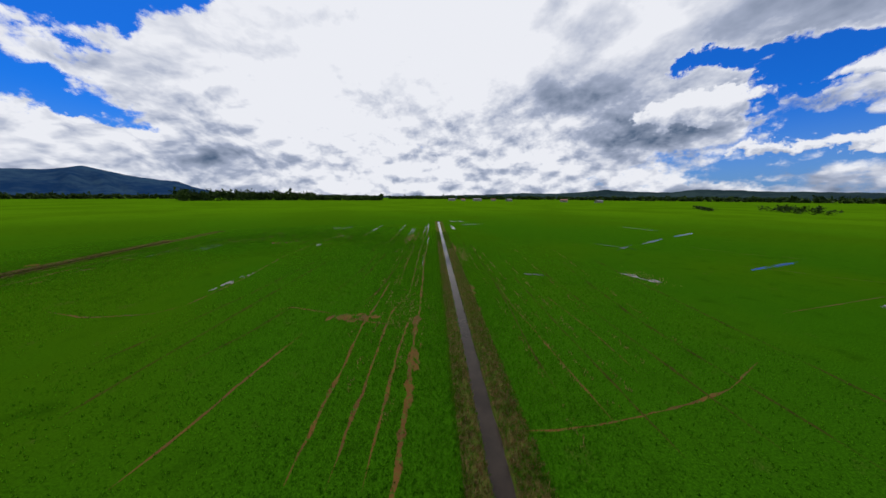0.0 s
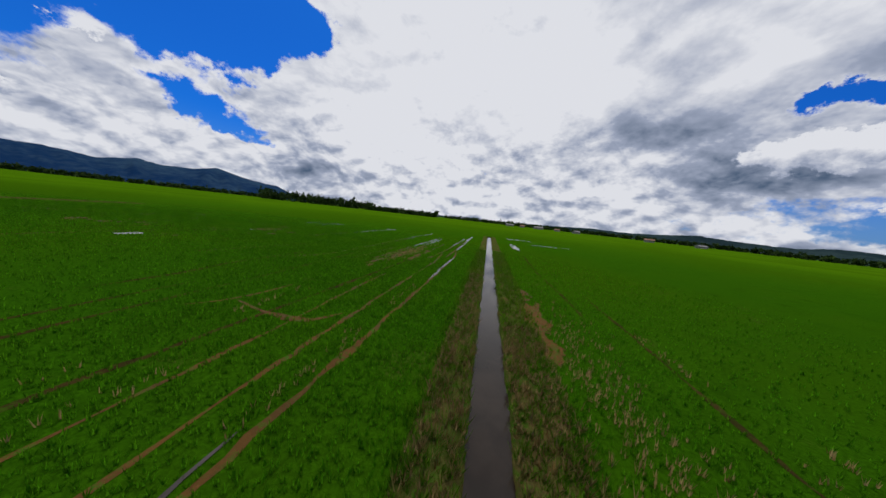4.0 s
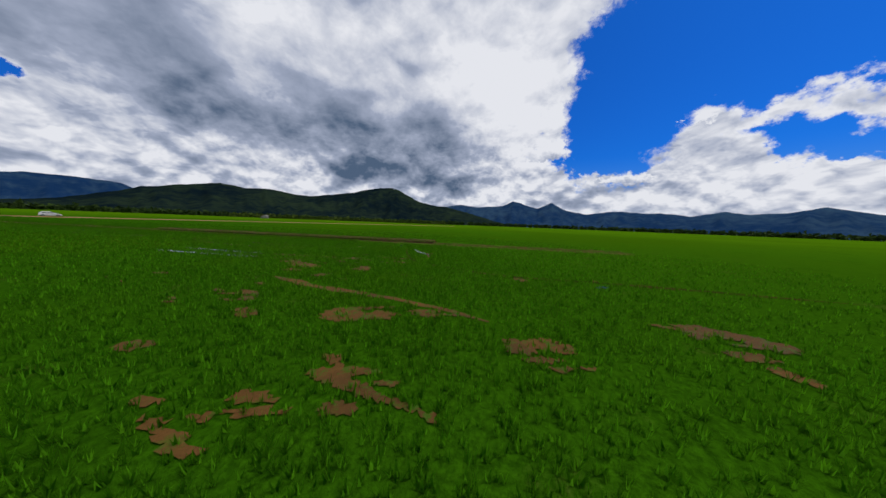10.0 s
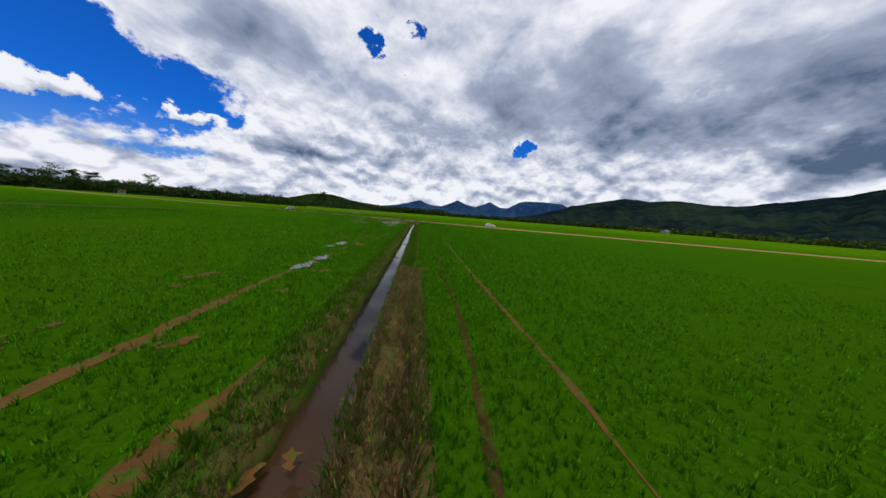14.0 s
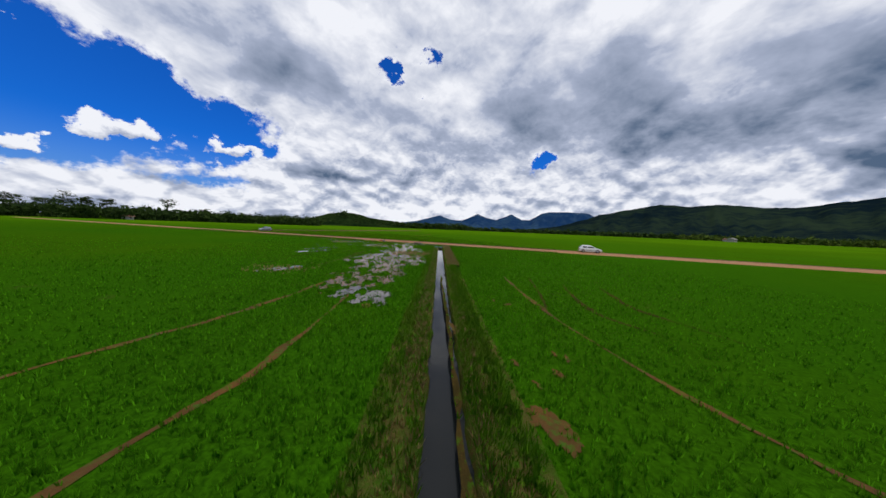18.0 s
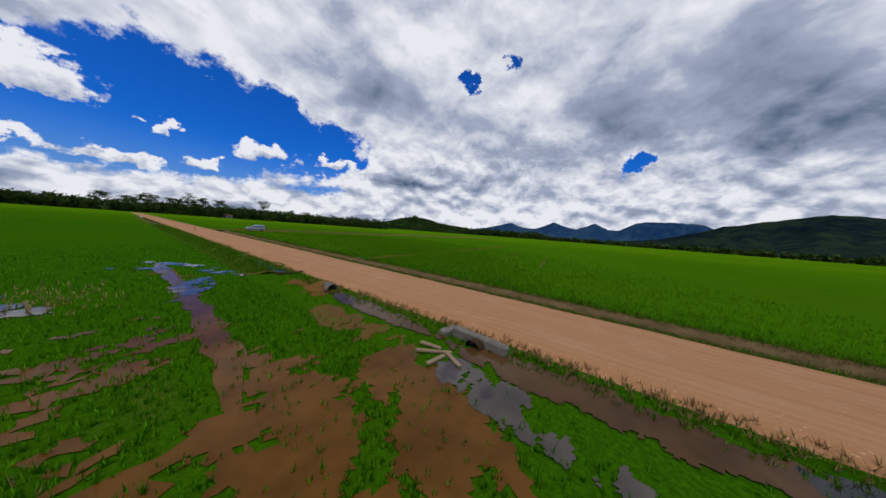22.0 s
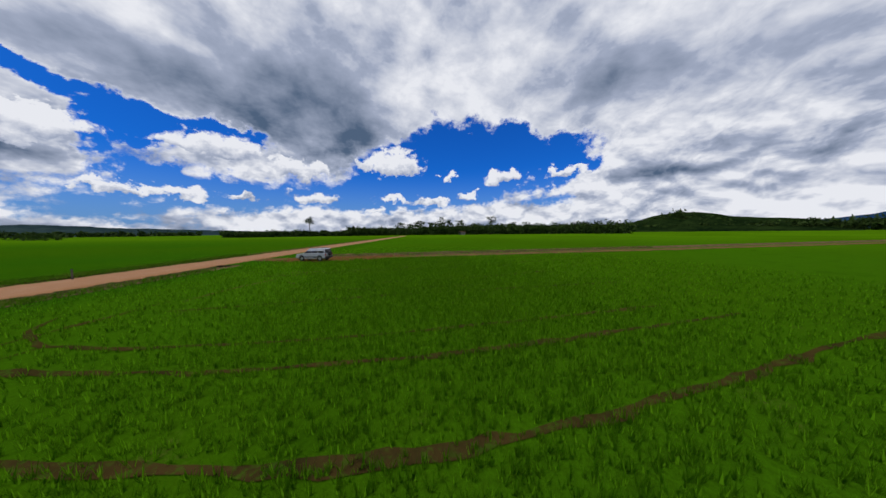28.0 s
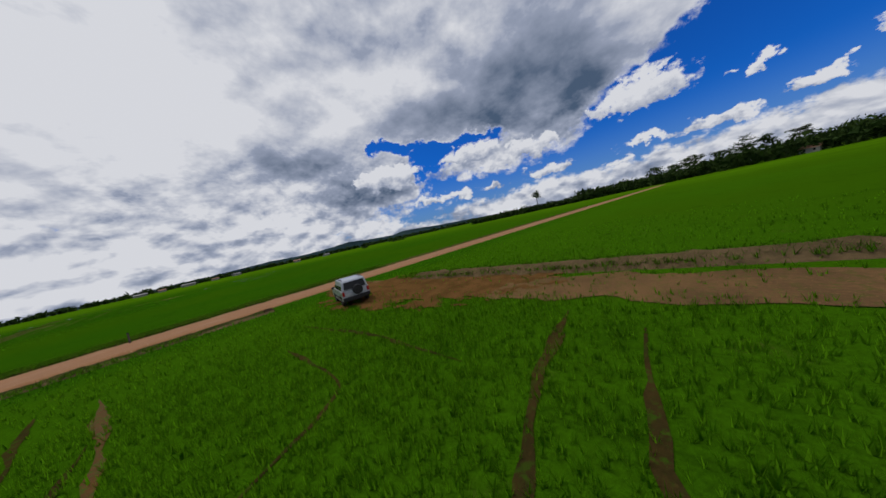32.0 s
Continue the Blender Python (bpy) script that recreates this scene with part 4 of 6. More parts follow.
    ("c", .32, [(22.0, -86), (22.3, -91.6), (22.6, -97.1), (22.7, -101)]), ("m", .34, [(23.5, -87), (23.9, -92), (23.8, -96), (24.0, -99.6), (24.4, -102)]), ("c", .34, [(34, -101.9), (30.3, -102.0), (27.9, -102.5), (25.8, -103.7), (24.4, -105.6)]), ("c", .30, [(33, -103.9), (29.4, -104.0), (27.9, -104.3), (26.6, -106)]),
    ("c", .26, [(28.6, -92), (28.3, -97.4), (26.6, -98.2), (25.0, -98.8)]), ("c", .2, [(12, -86), (12.6, -98), (12, -114)]), ("c", .2, [(-4, -86), (-3.4, -100), (-4, -118)]), ("c", .24, [(30.4, -89), (30.8, -95), (30.2, -100)])]
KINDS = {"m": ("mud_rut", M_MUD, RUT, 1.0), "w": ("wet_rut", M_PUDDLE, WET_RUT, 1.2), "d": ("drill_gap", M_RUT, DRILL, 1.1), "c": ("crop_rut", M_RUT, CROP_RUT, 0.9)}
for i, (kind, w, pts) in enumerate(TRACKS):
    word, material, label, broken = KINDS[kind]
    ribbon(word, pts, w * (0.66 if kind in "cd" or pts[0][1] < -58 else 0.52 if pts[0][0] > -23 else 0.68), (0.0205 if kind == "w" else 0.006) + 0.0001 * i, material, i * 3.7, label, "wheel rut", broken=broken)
# bare strips and spoil
ribbon("bare_strip", [(-22.0, -71.2), (-21.9, -74), (-21.8, -79), (-22.0, -86), (-22.0, -93), (-21.6, -102), (-19, -149)], 0.72, 0.018, M_SOIL, 3, "strip of bare crumbled brown soil between crops", "bare soil", ragged=0.55)
blob("bare_soil", -21.9, -75.4, 3.2, 1.0, 88, 0.014, M_SOIL, 14, "trodden bare soil with clods beside the crop", "bare soil", 0.45)
blob("spoil_heap", -73.2, 44.6, 3.0, 1.1, 47, 0.020, M_SOIL, 31, "spread orange clay spoil beside the ditch", "bare soil", 0.45)
blob("spoil_heap", -72.6, 52.4, 2.6, 0.5, 100, 0.26, M_SOIL, 35, "spread orange clay spoil beside the ditch", "bare soil", 0.4, 0.5)
for i, (x, y, a, b, turn, keep) in enumerate([(-30.4, 78.2, 2.4, 1.1, 20, .5), (-2.4, 20, 6.5, 0.55, 92, .4), (-9.6, 24.4, 2.6, 0.9, 5, .5), 
                                              (-10.2, 72, 5.5, .6, 92, .4), (-8.4, 76.6, 4.6, .45, 92, .4), (2.6, 62.4, 4.6, 0.9, 93, .3), (3.9, 30.5, 4.2, .8, 93, .5), (-57, 69.4, 2.6, .7, 70, .68), (-47.5, 79.4, 1.8, .7, 140, .5), (-53.4, 77, 1.7, .6, 120, .5), (-36.2, -57.4, 3.8, .8, 172, .3), (-62.4, 49.4, 1.9, .8, 80, .6)]):
    blob("mud_patch", x, y, a, b, turn, 0.0165 + 0.0002 * i, M_MUD, 40 + i, "bare wet brown mud with sparse rice", "mud", keep, 0.5)
rng = random.Random(12)
for i in range(110):
    u = rng.random() ** 1.6
    if i < 16:
        x, y = rng.uniform(-36, -20), rng.uniform(-58, -40)
    elif i < 70:
        x, y = rng.uniform(-67, -27), rng.uniform(66, 86)
    else:
        y = rng.uniform(-20, 60)
        x = rng.uniform(-65, -53) - (y - 10) * .23
    blob("mud_patch", x, y, .4 + u * 1.3, .25 + u * .6, rng.uniform(40, 130), 0.0212 + 0.000004 * i, M_MUD, 240 + i, "bare wet brown mud with sparse rice", "mud", 0.74, 0.6)
# brown flood water over the low corner of the second field
for i, (x, y, a, b, turn, keep) in enumerate([(-46.0, -30.2, 6.4, 4.2, 103, .16), (-48.4, -20.6, 6.4, 2.6, 103, .5), (-44.2, -39.4, 7.0, 3.4, 103, .22), (-39.6, -48.6, 4.6, 3.4, 103, .66), (-38.7, -53.4, 3.4, 1.3, 160, .06), (-39.9, -55.4, 2.6, 1.1, 150, .05), (-35.6, -46.8, 3.0, 1.0, 150, .4), (-33.5, -51.3, 4.5, 2.2, 150, .78)]):
    blob("flood_water", x, y, a, b, turn, 0.0216 + 0.0003 * i, M_FLOOD, 330 + i, "shallow brown flood water with clumps of rice standing in it", "flood water", keep, 0.4)
for i, (pts, w) in enumerate([([(-42.6, -40), (-40.6, -45.2), (-38.6, -47.8), (-37.2, -50.4), (-37.8, -52.6)], .55), ([(-43.2, -42), (-41.5, -47.0), (-40.0, -49.3), (-39.3, -52)], .6), ([(-43.4, -44), (-42.5, -47.4), (-42.0, -49.0), (-40.4, -51.2), (-38.9, -52.6)], .75), ([(-37.6, -53), (-35.1, -53.9), (-30.6, -54.8), (-25.9, -55.7), (-17, -56.9)], .6), ([(-45, -33), (-44.4, -38), (-43.3, -42.6)], .9)]):
    ribbon("flood_lane", pts, w, 0.0244 + 0.0003 * i, M_FLOOD, 360 + i * 3, "lane of brown water where wheels pressed down the rice", "flood water", ragged=0.8)
# standing water
for i, (x, y, a, b, turn) in enumerate([(-31.3, 35, 4.6, .55, 92), (32, 38, 3.6, .8, 118), (47, 63.5, 5, .5, 40), (62, 73, 8, .6, 35), (63, 46, 8, .5, 20), (57.5, 29, 6, .5, 15), (83, 86, 8, .7, 30), (-42.2, 99.4, 1.6, .5, 60), (-32.9, 78.6, 2.3, .55, 78), (-38.9, 102, 4.0, .5, 80), (-32.6, 65, 1.4, .5, 85), (7.5, 131.4, 5, .8, 5),
                                       (-44.9, -37.4, 2.4, .55, 104), (-48.2, -37.6, 1.7, .35, 103), (-33.7, -32.7, 2.6, .6, 70), (-44.6, -41.5, 2.6, .5, 105), (-32.2, -45.9, 2.4, .35, 15), (-41.2, -19.6, 1.8, .7, 70), (-45.9, -33.9, 2.4, .4, 104), (-28, -41.2, 1.8, .3, 30), (-31.4, -37, 3.4, .35, 75), (-25.3, -51.2, 2.6, .6, 10), (-41.4, -56.4, 2.7, .62, 160), (-34.2, -46.3, 1.7, .8, 60),
                                       (-37.5, -46.4, 1.4, .5, 90), (-59.9, 83.4, 1.0, .3, 95), (-58.2, 22, 2.6, .5, 100), (-61.0, 29.6, 2.4, .5, 105), (-51.2, -14.6, 2.6, 1.3, 150), (15, 39.8, 1.7, .35, 170), (-22, -58.4, 2.6, .7, 5), (-26.2, -55.9, 2.4, .7, 150), (-17.6, -57.4, 2.2, .5, 30), (-19, -55.8, 1.4, .4, 60), (14, 118, 6, .5, 20), (-6.6, 108, 5, .3, 93), (3.9, 104, 7, .7, 93)]):
    blob("puddle", x, y, a, b, turn, 0.026 + 0.0003 * i, M_PUDDLE, 70 + i, "standing water between rice plants mirroring bright clouds", "puddle", 0.45, 0.6)
# pool at the culvert and the muddy strip at the foot of the road
blob("roadside_pool", -44.2, -57.5, 4.4, .75, 171, 0.0365, M_WATER_BROWN, 7, "shallow brown pool at the road's foot", "pool", 0.0, 0.25)
blob("roadside_pool", -35.2, -59.15, 4.3, .5, 169, 0.0379, M_WATER_BROWN, 9, "narrow brown pool below the pipe at the road's foot", "pool", 0.0, 0.2)
blob("bare_soil", -30.0, -60.1, 2.4, 1.2, 171, 0.0150, M_SOIL, 15, "trampled clay and dry grass round the buried pipe", "bare soil", 0.35)
blob("roadside_pool", -49.4, -57.0, 3.2, .5, 172, 0.0372, M_WATER_DARK, 8, "shallow pool at the road's foot", "pool", 0.0, 0.3)

# farm track that leaves the road beside the parked car
ribbon("side_track", [(38.4, -79.2), (38.0, -86), (37.0, -95), (36.7, -101), (36.3, -106), (35.8, -122), (34.4, -170), (31, -300)], 2.7, 0.030, earth("track_earth", (0.205, 0.115, 0.050), (0.125, 0.074, 0.035), 0.35, 0.9, 0.3, 0.8, 0.0, 0.35), 11, "brown earth farm track leaving the gravel road", "farm track", taper=False, ragged=0.12)
blob("track_mouth", 37.2, -90.4, 9.4, 3.9, 92, 0.036, M_SOIL, 17, "trampled brown earth where the farm track meets the road", "farm track", 0.0, 0.18)
TRACK_EDGE = (179.0, -41.6)
swept("track_bank", TRACK_EDGE, 88, 300, 0.5, [(-1.5, 0.003, 0), (-1.1, 0.16, 1), (-0.7, 0.30, 1), (-0.2, 0.34, 1), (0.3, 0.22, 1), (0.75, 0.03, .8), (1.0, 0.003, 0)], M_DRYBANK, 63, "low bank of dry brown grass beside the farm track", "earth bank", 0.22)
HOLES.append((np.array([(41.6 + 0.01745 * y, y) for y in np.arange(-300, -86, 2.0)]), 1.3))

# ---- mountains and woods in the distance ----


def knots(table, az):
    return float(np.interp(az, [k[0] for k in table], [k[1] for k in table]))


def range_of_hills(name, table, r, depth, centre, material, label, rough, seed, step=0.3):
    """A ridge whose skyline follows (azimuth, height in degrees), sloping down towards the fields, with gullies."""
    verts, faces, rows = [], [], 12
    a0, a1 = table[0][0], table[-1][0]
    k = int((a1 - a0) / step) + 1
    for i in range(k):
        az = a0 + (a1 - a0) * i / (k - 1)
        top = r * math.tan(radians(max(0.05, knots(table, az) + rough * (wave(az * 0.55, 0, 1.0, seed) + 0.6 * wave(az * 1.7, 0, 1.0, seed + 3)))))
        for j in range(rows):
            u = j / (rows - 1)
            rr = r - depth * (1 - u) + depth * 0.16 * wave(az * 0.35, u * 2.0, 1.0, seed + 6) * (1 - u)
            gully = 1 + 0.35 * wave(az * 0.8, u * 3.0, 1.0, seed + 11) * (1 - u) * 2 * min(1, u * 3)
            z = top * (u ** 1.25) * gully
            p = bearing(az) * rr
            verts.append((p.x + centre[0], p.y + centre[1], z - 2 * (j == 0)))
        p = bearing(az) * (r + 60)
        verts.append((p.x + centre[0], p.y + centre[1], -5))
    w = rows + 1
    faces = [(i * w + j, (i + 1) * w + j, (i + 1) * w + j + 1, i * w + j + 1) for i in range(k - 1) for j in range(rows)]
    return tagged(mesh_object(name, verts, faces, material, True), label, "mountains", kind="structure")


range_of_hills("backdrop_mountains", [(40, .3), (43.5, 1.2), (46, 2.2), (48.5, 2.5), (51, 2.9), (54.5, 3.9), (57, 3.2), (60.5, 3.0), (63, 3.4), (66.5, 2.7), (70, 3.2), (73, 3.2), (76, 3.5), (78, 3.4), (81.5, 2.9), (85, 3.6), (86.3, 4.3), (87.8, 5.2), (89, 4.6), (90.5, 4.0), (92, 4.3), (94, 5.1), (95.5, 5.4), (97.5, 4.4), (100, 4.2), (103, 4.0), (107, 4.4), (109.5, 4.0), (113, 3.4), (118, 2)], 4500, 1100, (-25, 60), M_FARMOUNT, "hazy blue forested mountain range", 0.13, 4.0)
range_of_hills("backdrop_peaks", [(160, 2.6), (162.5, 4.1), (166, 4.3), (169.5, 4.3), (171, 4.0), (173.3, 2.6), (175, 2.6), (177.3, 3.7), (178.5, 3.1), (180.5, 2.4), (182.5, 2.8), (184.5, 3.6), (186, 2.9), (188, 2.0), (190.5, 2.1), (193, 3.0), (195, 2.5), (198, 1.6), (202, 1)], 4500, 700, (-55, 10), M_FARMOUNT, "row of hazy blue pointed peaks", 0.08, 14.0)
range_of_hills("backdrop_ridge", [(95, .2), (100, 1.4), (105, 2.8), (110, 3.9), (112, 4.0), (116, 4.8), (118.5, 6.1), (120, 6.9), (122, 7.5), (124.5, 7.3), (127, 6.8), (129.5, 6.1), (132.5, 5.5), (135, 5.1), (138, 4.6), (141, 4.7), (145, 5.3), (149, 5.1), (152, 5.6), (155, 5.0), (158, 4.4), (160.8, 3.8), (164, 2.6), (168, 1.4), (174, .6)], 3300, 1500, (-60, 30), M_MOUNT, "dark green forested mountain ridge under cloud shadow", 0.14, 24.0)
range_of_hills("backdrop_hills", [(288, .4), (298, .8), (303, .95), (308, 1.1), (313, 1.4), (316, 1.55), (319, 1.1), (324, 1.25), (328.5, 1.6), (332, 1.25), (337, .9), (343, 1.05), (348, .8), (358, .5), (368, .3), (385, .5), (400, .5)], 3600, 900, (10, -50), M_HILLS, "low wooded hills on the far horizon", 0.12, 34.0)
range_of_hills("wooded_knoll", [(199, .5), (203, 1.5), (206, 1.7), (208.5, 2.1), (211, 2.7), (213.3, 2.9), (216, 2.6), (219, 1.6), (222, .9), (226, .3)], 1050, 260, (-40, -20), M_KNOLL, "rounded knoll covered in trees, darkened as under cloud shadow", 0.1, 44.0)


def woods(name, spots, material, seed, label, leaf=1.0, per=80):
    """Many far trees in one mesh: ragged crowns of small leaf clumps over short trunks."""
    rng = np.random.default_rng(seed)
    tris = []
    for x, y, h, r in spots:
        lobes = rng.normal(0, 1, (6, 3)) * np.array([r * .5, r * .5, h * .13]) + np.array([x, y, h * .62])
        pick = lobes[rng.integers(0, 6, per)]
        c = pick + rng.normal(0, 1, (per, 3)) * np.array([r * .36, r * .36, h * .12])
        c[:, 2] = np.clip(c[:, 2], h * .05, h * 1.05)
        low = rng.random(per) < 0.28
        c[low, 2] *= rng.random(low.sum()) * 0.8
        s = leaf * (0.5 + rng.random((per, 1)))
        for k in range(3):
            tris.append(c + rng.normal(0, 0.62, (per, 3)) * s)
    n = len(spots)
    V = np.concatenate([np.stack(tris[3 * i:3 * i + 3], 1).reshape(-1, 3) for i in range(n)]).astype(np.float32)
    me = bpy.data.meshes.new(name)
    m = len(V)
    me.vertices.add(m)
    me.vertices.foreach_set("co", V.ravel())
    me.loops.add(m)
    me.loops.foreach_set("vertex_index", np.arange(m, dtype=np.int32))
    me.polygons.add(m // 3)
    me.polygons.foreach_set("loop_start", np.arange(0, m, 3, dtype=np.int32))
    me.update()
    me.validate()
    me.materials.append(material)
    return tagged(new(name, me), label, "woods", kind="stuff")


def belt(az0, az1, centre, r, depth, height, gap, seed):
    """Tree places along an arc: azimuth by azimuth, several deep."""
    rng = random.Random(seed)
    out, az = [], az0
    while az < az1:
        for row in range(2):
            rr = r + depth * rng.random()
            p = bearing(az + rng.uniform(-.3, .3)) * rr
            h = height(az) * rng.uniform(.72, 1.08) * (0.8 + 0.35 * (wave(az * 1.1, row, 1.0, seed) + .5))
            out.append((p.x + centre[0], p.y + centre[1], max(3, h), h * rng.uniform(.32, .5)))
        az += math.degrees(gap / r)
    return out


woods("far_woods", belt(218, 300, (20, -95), 345, 70, lambda a: 15 if a < 262 else 12 - 5 * (a > 278), 2.0, 5), M_LEAF, 1, "dense dark belt of trees at the field's edge", 1.7, 120)
woods("far_woods", belt(186, 222, (-40, -20), 880, 120, lambda a: 22 if a < 205 else 17, 8.0, 6), M_LEAF, 2, "dark distant woodland behind the fields", 4.2, 90)
woods("knoll_woods", [(bearing(a).x * q - 40, bearing(a).y * q - 20, 1050 * math.tan(radians(max(.3, 2.75 - abs(a - 213.3) * .33))) * f + 6, 9) for a, q, f in [(202 + k * .13, 960 + (k * 37) % 90, .45 + .6 * ((k * 61) % 100) / 100) for k in range(176)]], M_LEAF, 3, "trees covering the rounded knoll", 4.0, 120)
woods("far_woods", belt(300, 372, (10, -40), 1300, 200, lambda a: 16, 14, 7), M_LEAF, 4, "thin dark tree line on the horizon", 5.0, 60)
woods("far_woods", belt(14, 46, (0, 0), 820, 110, lambda a: 25 if a > 27 else 15, 8, 8), M_LEAF, 5, "dark distant woodland behind the fields", 4.0, 90)
woods("far_woods", belt(46, 104, (-20, 60), 1250, 120, lambda a: 15, 13, 9), M_LEAF, 6, "thin dark tree line below the mountains", 5.0, 60)
woods("far_woods", belt(104, 188, (-60, 30), 900, 160, lambda a: 13, 9, 10), M_LEAF, 7, "dark woodland at the mountains' foot", 4.0, 80)
woods("far_shrubs", belt(108, 150, (-60, 30), 800, 80, lambda a: 10, 13, 11), M_SHRUB, 8, "pale yellowish-green bushy trees at the mountain's foot", 3.4, 70)
woods("field_bushes", [(300 + 4 * k - (k % 3) * 9, 196 + 5.5 * k, 4 + (k * 7) % 4, 3.2) for k in range(13)] + [(262 + 7 * k, 250 + 9 * k, 3.2, 2.6) for k in range(7)], M_LEAF, 9, "dark bushes along a distant field track", 0.9, 90)


def tube(bm, a, b, ra, rb, sides=6):
    a, b = Vector(a), Vector(b)
    d = (b - a).normalized()
    u = d.orthogonal().normalized()
    v = d.cross(u)
    ring0 = [bm.verts.new(a + (u * math.cos(2 * math.pi * k / sides) + v * math.sin(2 * math.pi * k / sides)) * ra) for k in range(sides)]
    ring1 = [bm.verts.new(b + (u * math.cos(2 * math.pi * k / sides) + v * math.sin(2 * math.pi * k / sides)) * rb) for k in range(sides)]
    for k in range(sides):
        bm.faces.new((ring0[k], ring0[(k + 1) % sides], ring1[(k + 1) % sides], ring1[k]))
    bm.faces.new(ring1)
    bm.faces.new(ring0[::-1])


def part(name, bm, material, parent, label="", smooth=False):
    me = bpy.data.meshes.new(name)
    bmesh.ops.recalc_face_normals(bm, faces=bm.faces[:])
    bm.to_mesh(me)
    bm.free()
    me.materials.append(material)
    if smooth:
        me.polygons.foreach_set("use_smooth", [True] * len(me.polygons))
    ob = new(name, me)
    ob.parent = parent
    if label:
        ob["label"] = label
    return ob


def tall_tree(x, y, h, spread, seed, flat_top=True):
    """A tall bare-trunked tree whose limbs carry tiers of leaf clumps."""
    rng = random.Random(seed)
    root = tagged(new("tall_tree"), "tall slender tree with a tiered umbrella crown above the woods", "tree", "tall trees above the belt")
    root.location = (x, y, 0)
    bm = bmesh.new()
    lean = Vector((rng.uniform(-.6, .6), rng.uniform(-.6, .6), 0))
    tube(bm, (0, 0, 0), lean * .5 + Vector((0, 0, h * .55)), h * .022, h * .015, 8)
    tube(bm, lean * .5 + Vector((0, 0, h * .55)), lean + Vector((0, 0, h * .93)), h * .015, h * .005, 8)
    part("trunk", bm, M_BARK, root)
    tips, bm = [], bmesh.new()
    for k in range(15):
        u = rng.uniform(.52, .92)
        t = rng.uniform(0, 2 * math.pi)
        reach = spread * (1.15 - u * .45 if flat_top else 1 - u * .8) * rng.uniform(.55, 1.1)
        a = lean * u + Vector((0, 0, h * u))
        b = a + Vector((math.cos(t) * reach, math.sin(t) * reach, h * rng.uniform(.03, .1)))
        tube(bm, a, b, h * .006, h * .002, 5)
        tips += [b, a.lerp(b, .65)]
    part("limbs", bm, M_BARK, root)
    bm = bmesh.new()
    for c in tips:
        for _ in range(26):
            p = c + Vector((rng.gauss(0, spread * .17), rng.gauss(0, spread * .17), rng.gauss(0, h * .028)))
            vs = [bm.verts.new(p + Vector((rng.gauss(0, .8), rng.gauss(0, .8), rng.gauss(0, .35)))) for _ in range(3)]
            bm.faces.new(vs)
    me = bpy.data.meshes.new("crown")
    bm.to_mesh(me)
    bm.free()
    me.materials.append(M_LEAF)
    crown = new("crown", me)
    crown.parent = root
    return root


for i, (x, y, h, s) in enumerate([(418, -280, 33, 9), (411, -186, 29, 9), (430, 21, 31, 7), (402, -150, 22, 11), (396, -170, 20, 9), (420, -222, 24, 7), (408, -140, 19, 12), (380, -300, 19, 7), (430, -120, 21, 8), (405, -198, 25, 7)]):
    tall_tree(x, y, h, s, 100 + i)

# ---- vehicles ----


def paint(name, col, rough=0.28):
    m, N, b = mat(name, rough, 0.5)
    p = N.n.new("ShaderNodeTexCoord").outputs["Object"]
    dust = N.span(N.xyz(p)[2], 0.2, 0.9, 0.5, 0.0)
    f = N.math("MULTIPLY", dust, N.span(N.noise(p, 3.0, 5.0), 0.3, 0.7))
    N.l.new(N.mix(f, col, (0.33, 0.22, 0.14)), b.inputs["Base Color"])
    b.inputs["Coat Weight"].default_value, b.inputs["Metallic"].default_value = 0.5, 0.25
    return m


M_SILVER, M_WHITE_CAR = paint("silver_paint", (0.40, 0.42, 0.46)), paint("white_silver_paint", (0.72, 0.73, 0.76))
M_GLASS = plain("dark_car_glass", (0.006, 0.007, 0.009), 0.12, 0.25, vary=0.05)
M_TYRE = plain("tyre_rubber", (0.018, 0.018, 0.019), 0.85, 0.2)
M_RIM = plain("alloy_rim", (0.42, 0.42, 0.44), 0.35, 0.5, 0.8)
M_BLACK = plain("black_plastic", (0.02, 0.02, 0.022), 0.55, 0.3)
M_RED = plain("red_lamp_glass", (0.35, 0.015, 0.012), 0.2, 0.5)
M_LAMP = plain("clear_lamp_glass", (0.65, 0.68, 0.7), 0.1, 0.6)
M_PLATE = plain("number_plate_metal", (0.45, 0.45, 0.46), 0.5, 0.3)


def slab(bm, x0, x1, y0, y1, z0, z1):
    r = bmesh.ops.create_cube(bm, size=1)
    for v in r["verts"]:
        v.co = Vector((x0 if v.co.x < 0 else x1, y0 if v.co.y < 0 else y1, z0 if v.co.z < 0 else z1))
    return r["verts"]


def rounded(bm, w, seg=2):
    bmesh.ops.bevel(bm, geom=bm.edges[:], offset=w, segments=seg, affect="EDGES", profile=0.6)


def shell(name, profile, half, material, parent, narrow=None, bevel=0.05, label=""):
    """A side outline (along, up) given thickness across the car; narrow: z above which the sides lean in, and by how much."""
    bm = bmesh.new()
    left = [bm.verts.new((-half, y, z)) for y, z in profile]
    right = [bm.verts.new((half, y, z)) for y, z in profile]
    bm.faces.new(left)
    bm.faces.new(right[::-1])
    k = len(profile)
    for i in range(k):
        bm.faces.new((left[i], right[i], right[(i + 1) % k], left[(i + 1) % k]))
    if narrow:
        for v in bm.verts:
            if v.co.z > narrow[0]:
                v.co.x *= 1 - narrow[1] * (v.co.z - narrow[0])
    bmesh.ops.recalc_face_normals(bm, faces=bm.faces[:])
    if bevel:
        rounded(bm, bevel)
    return part(name, bm, material, parent, label)


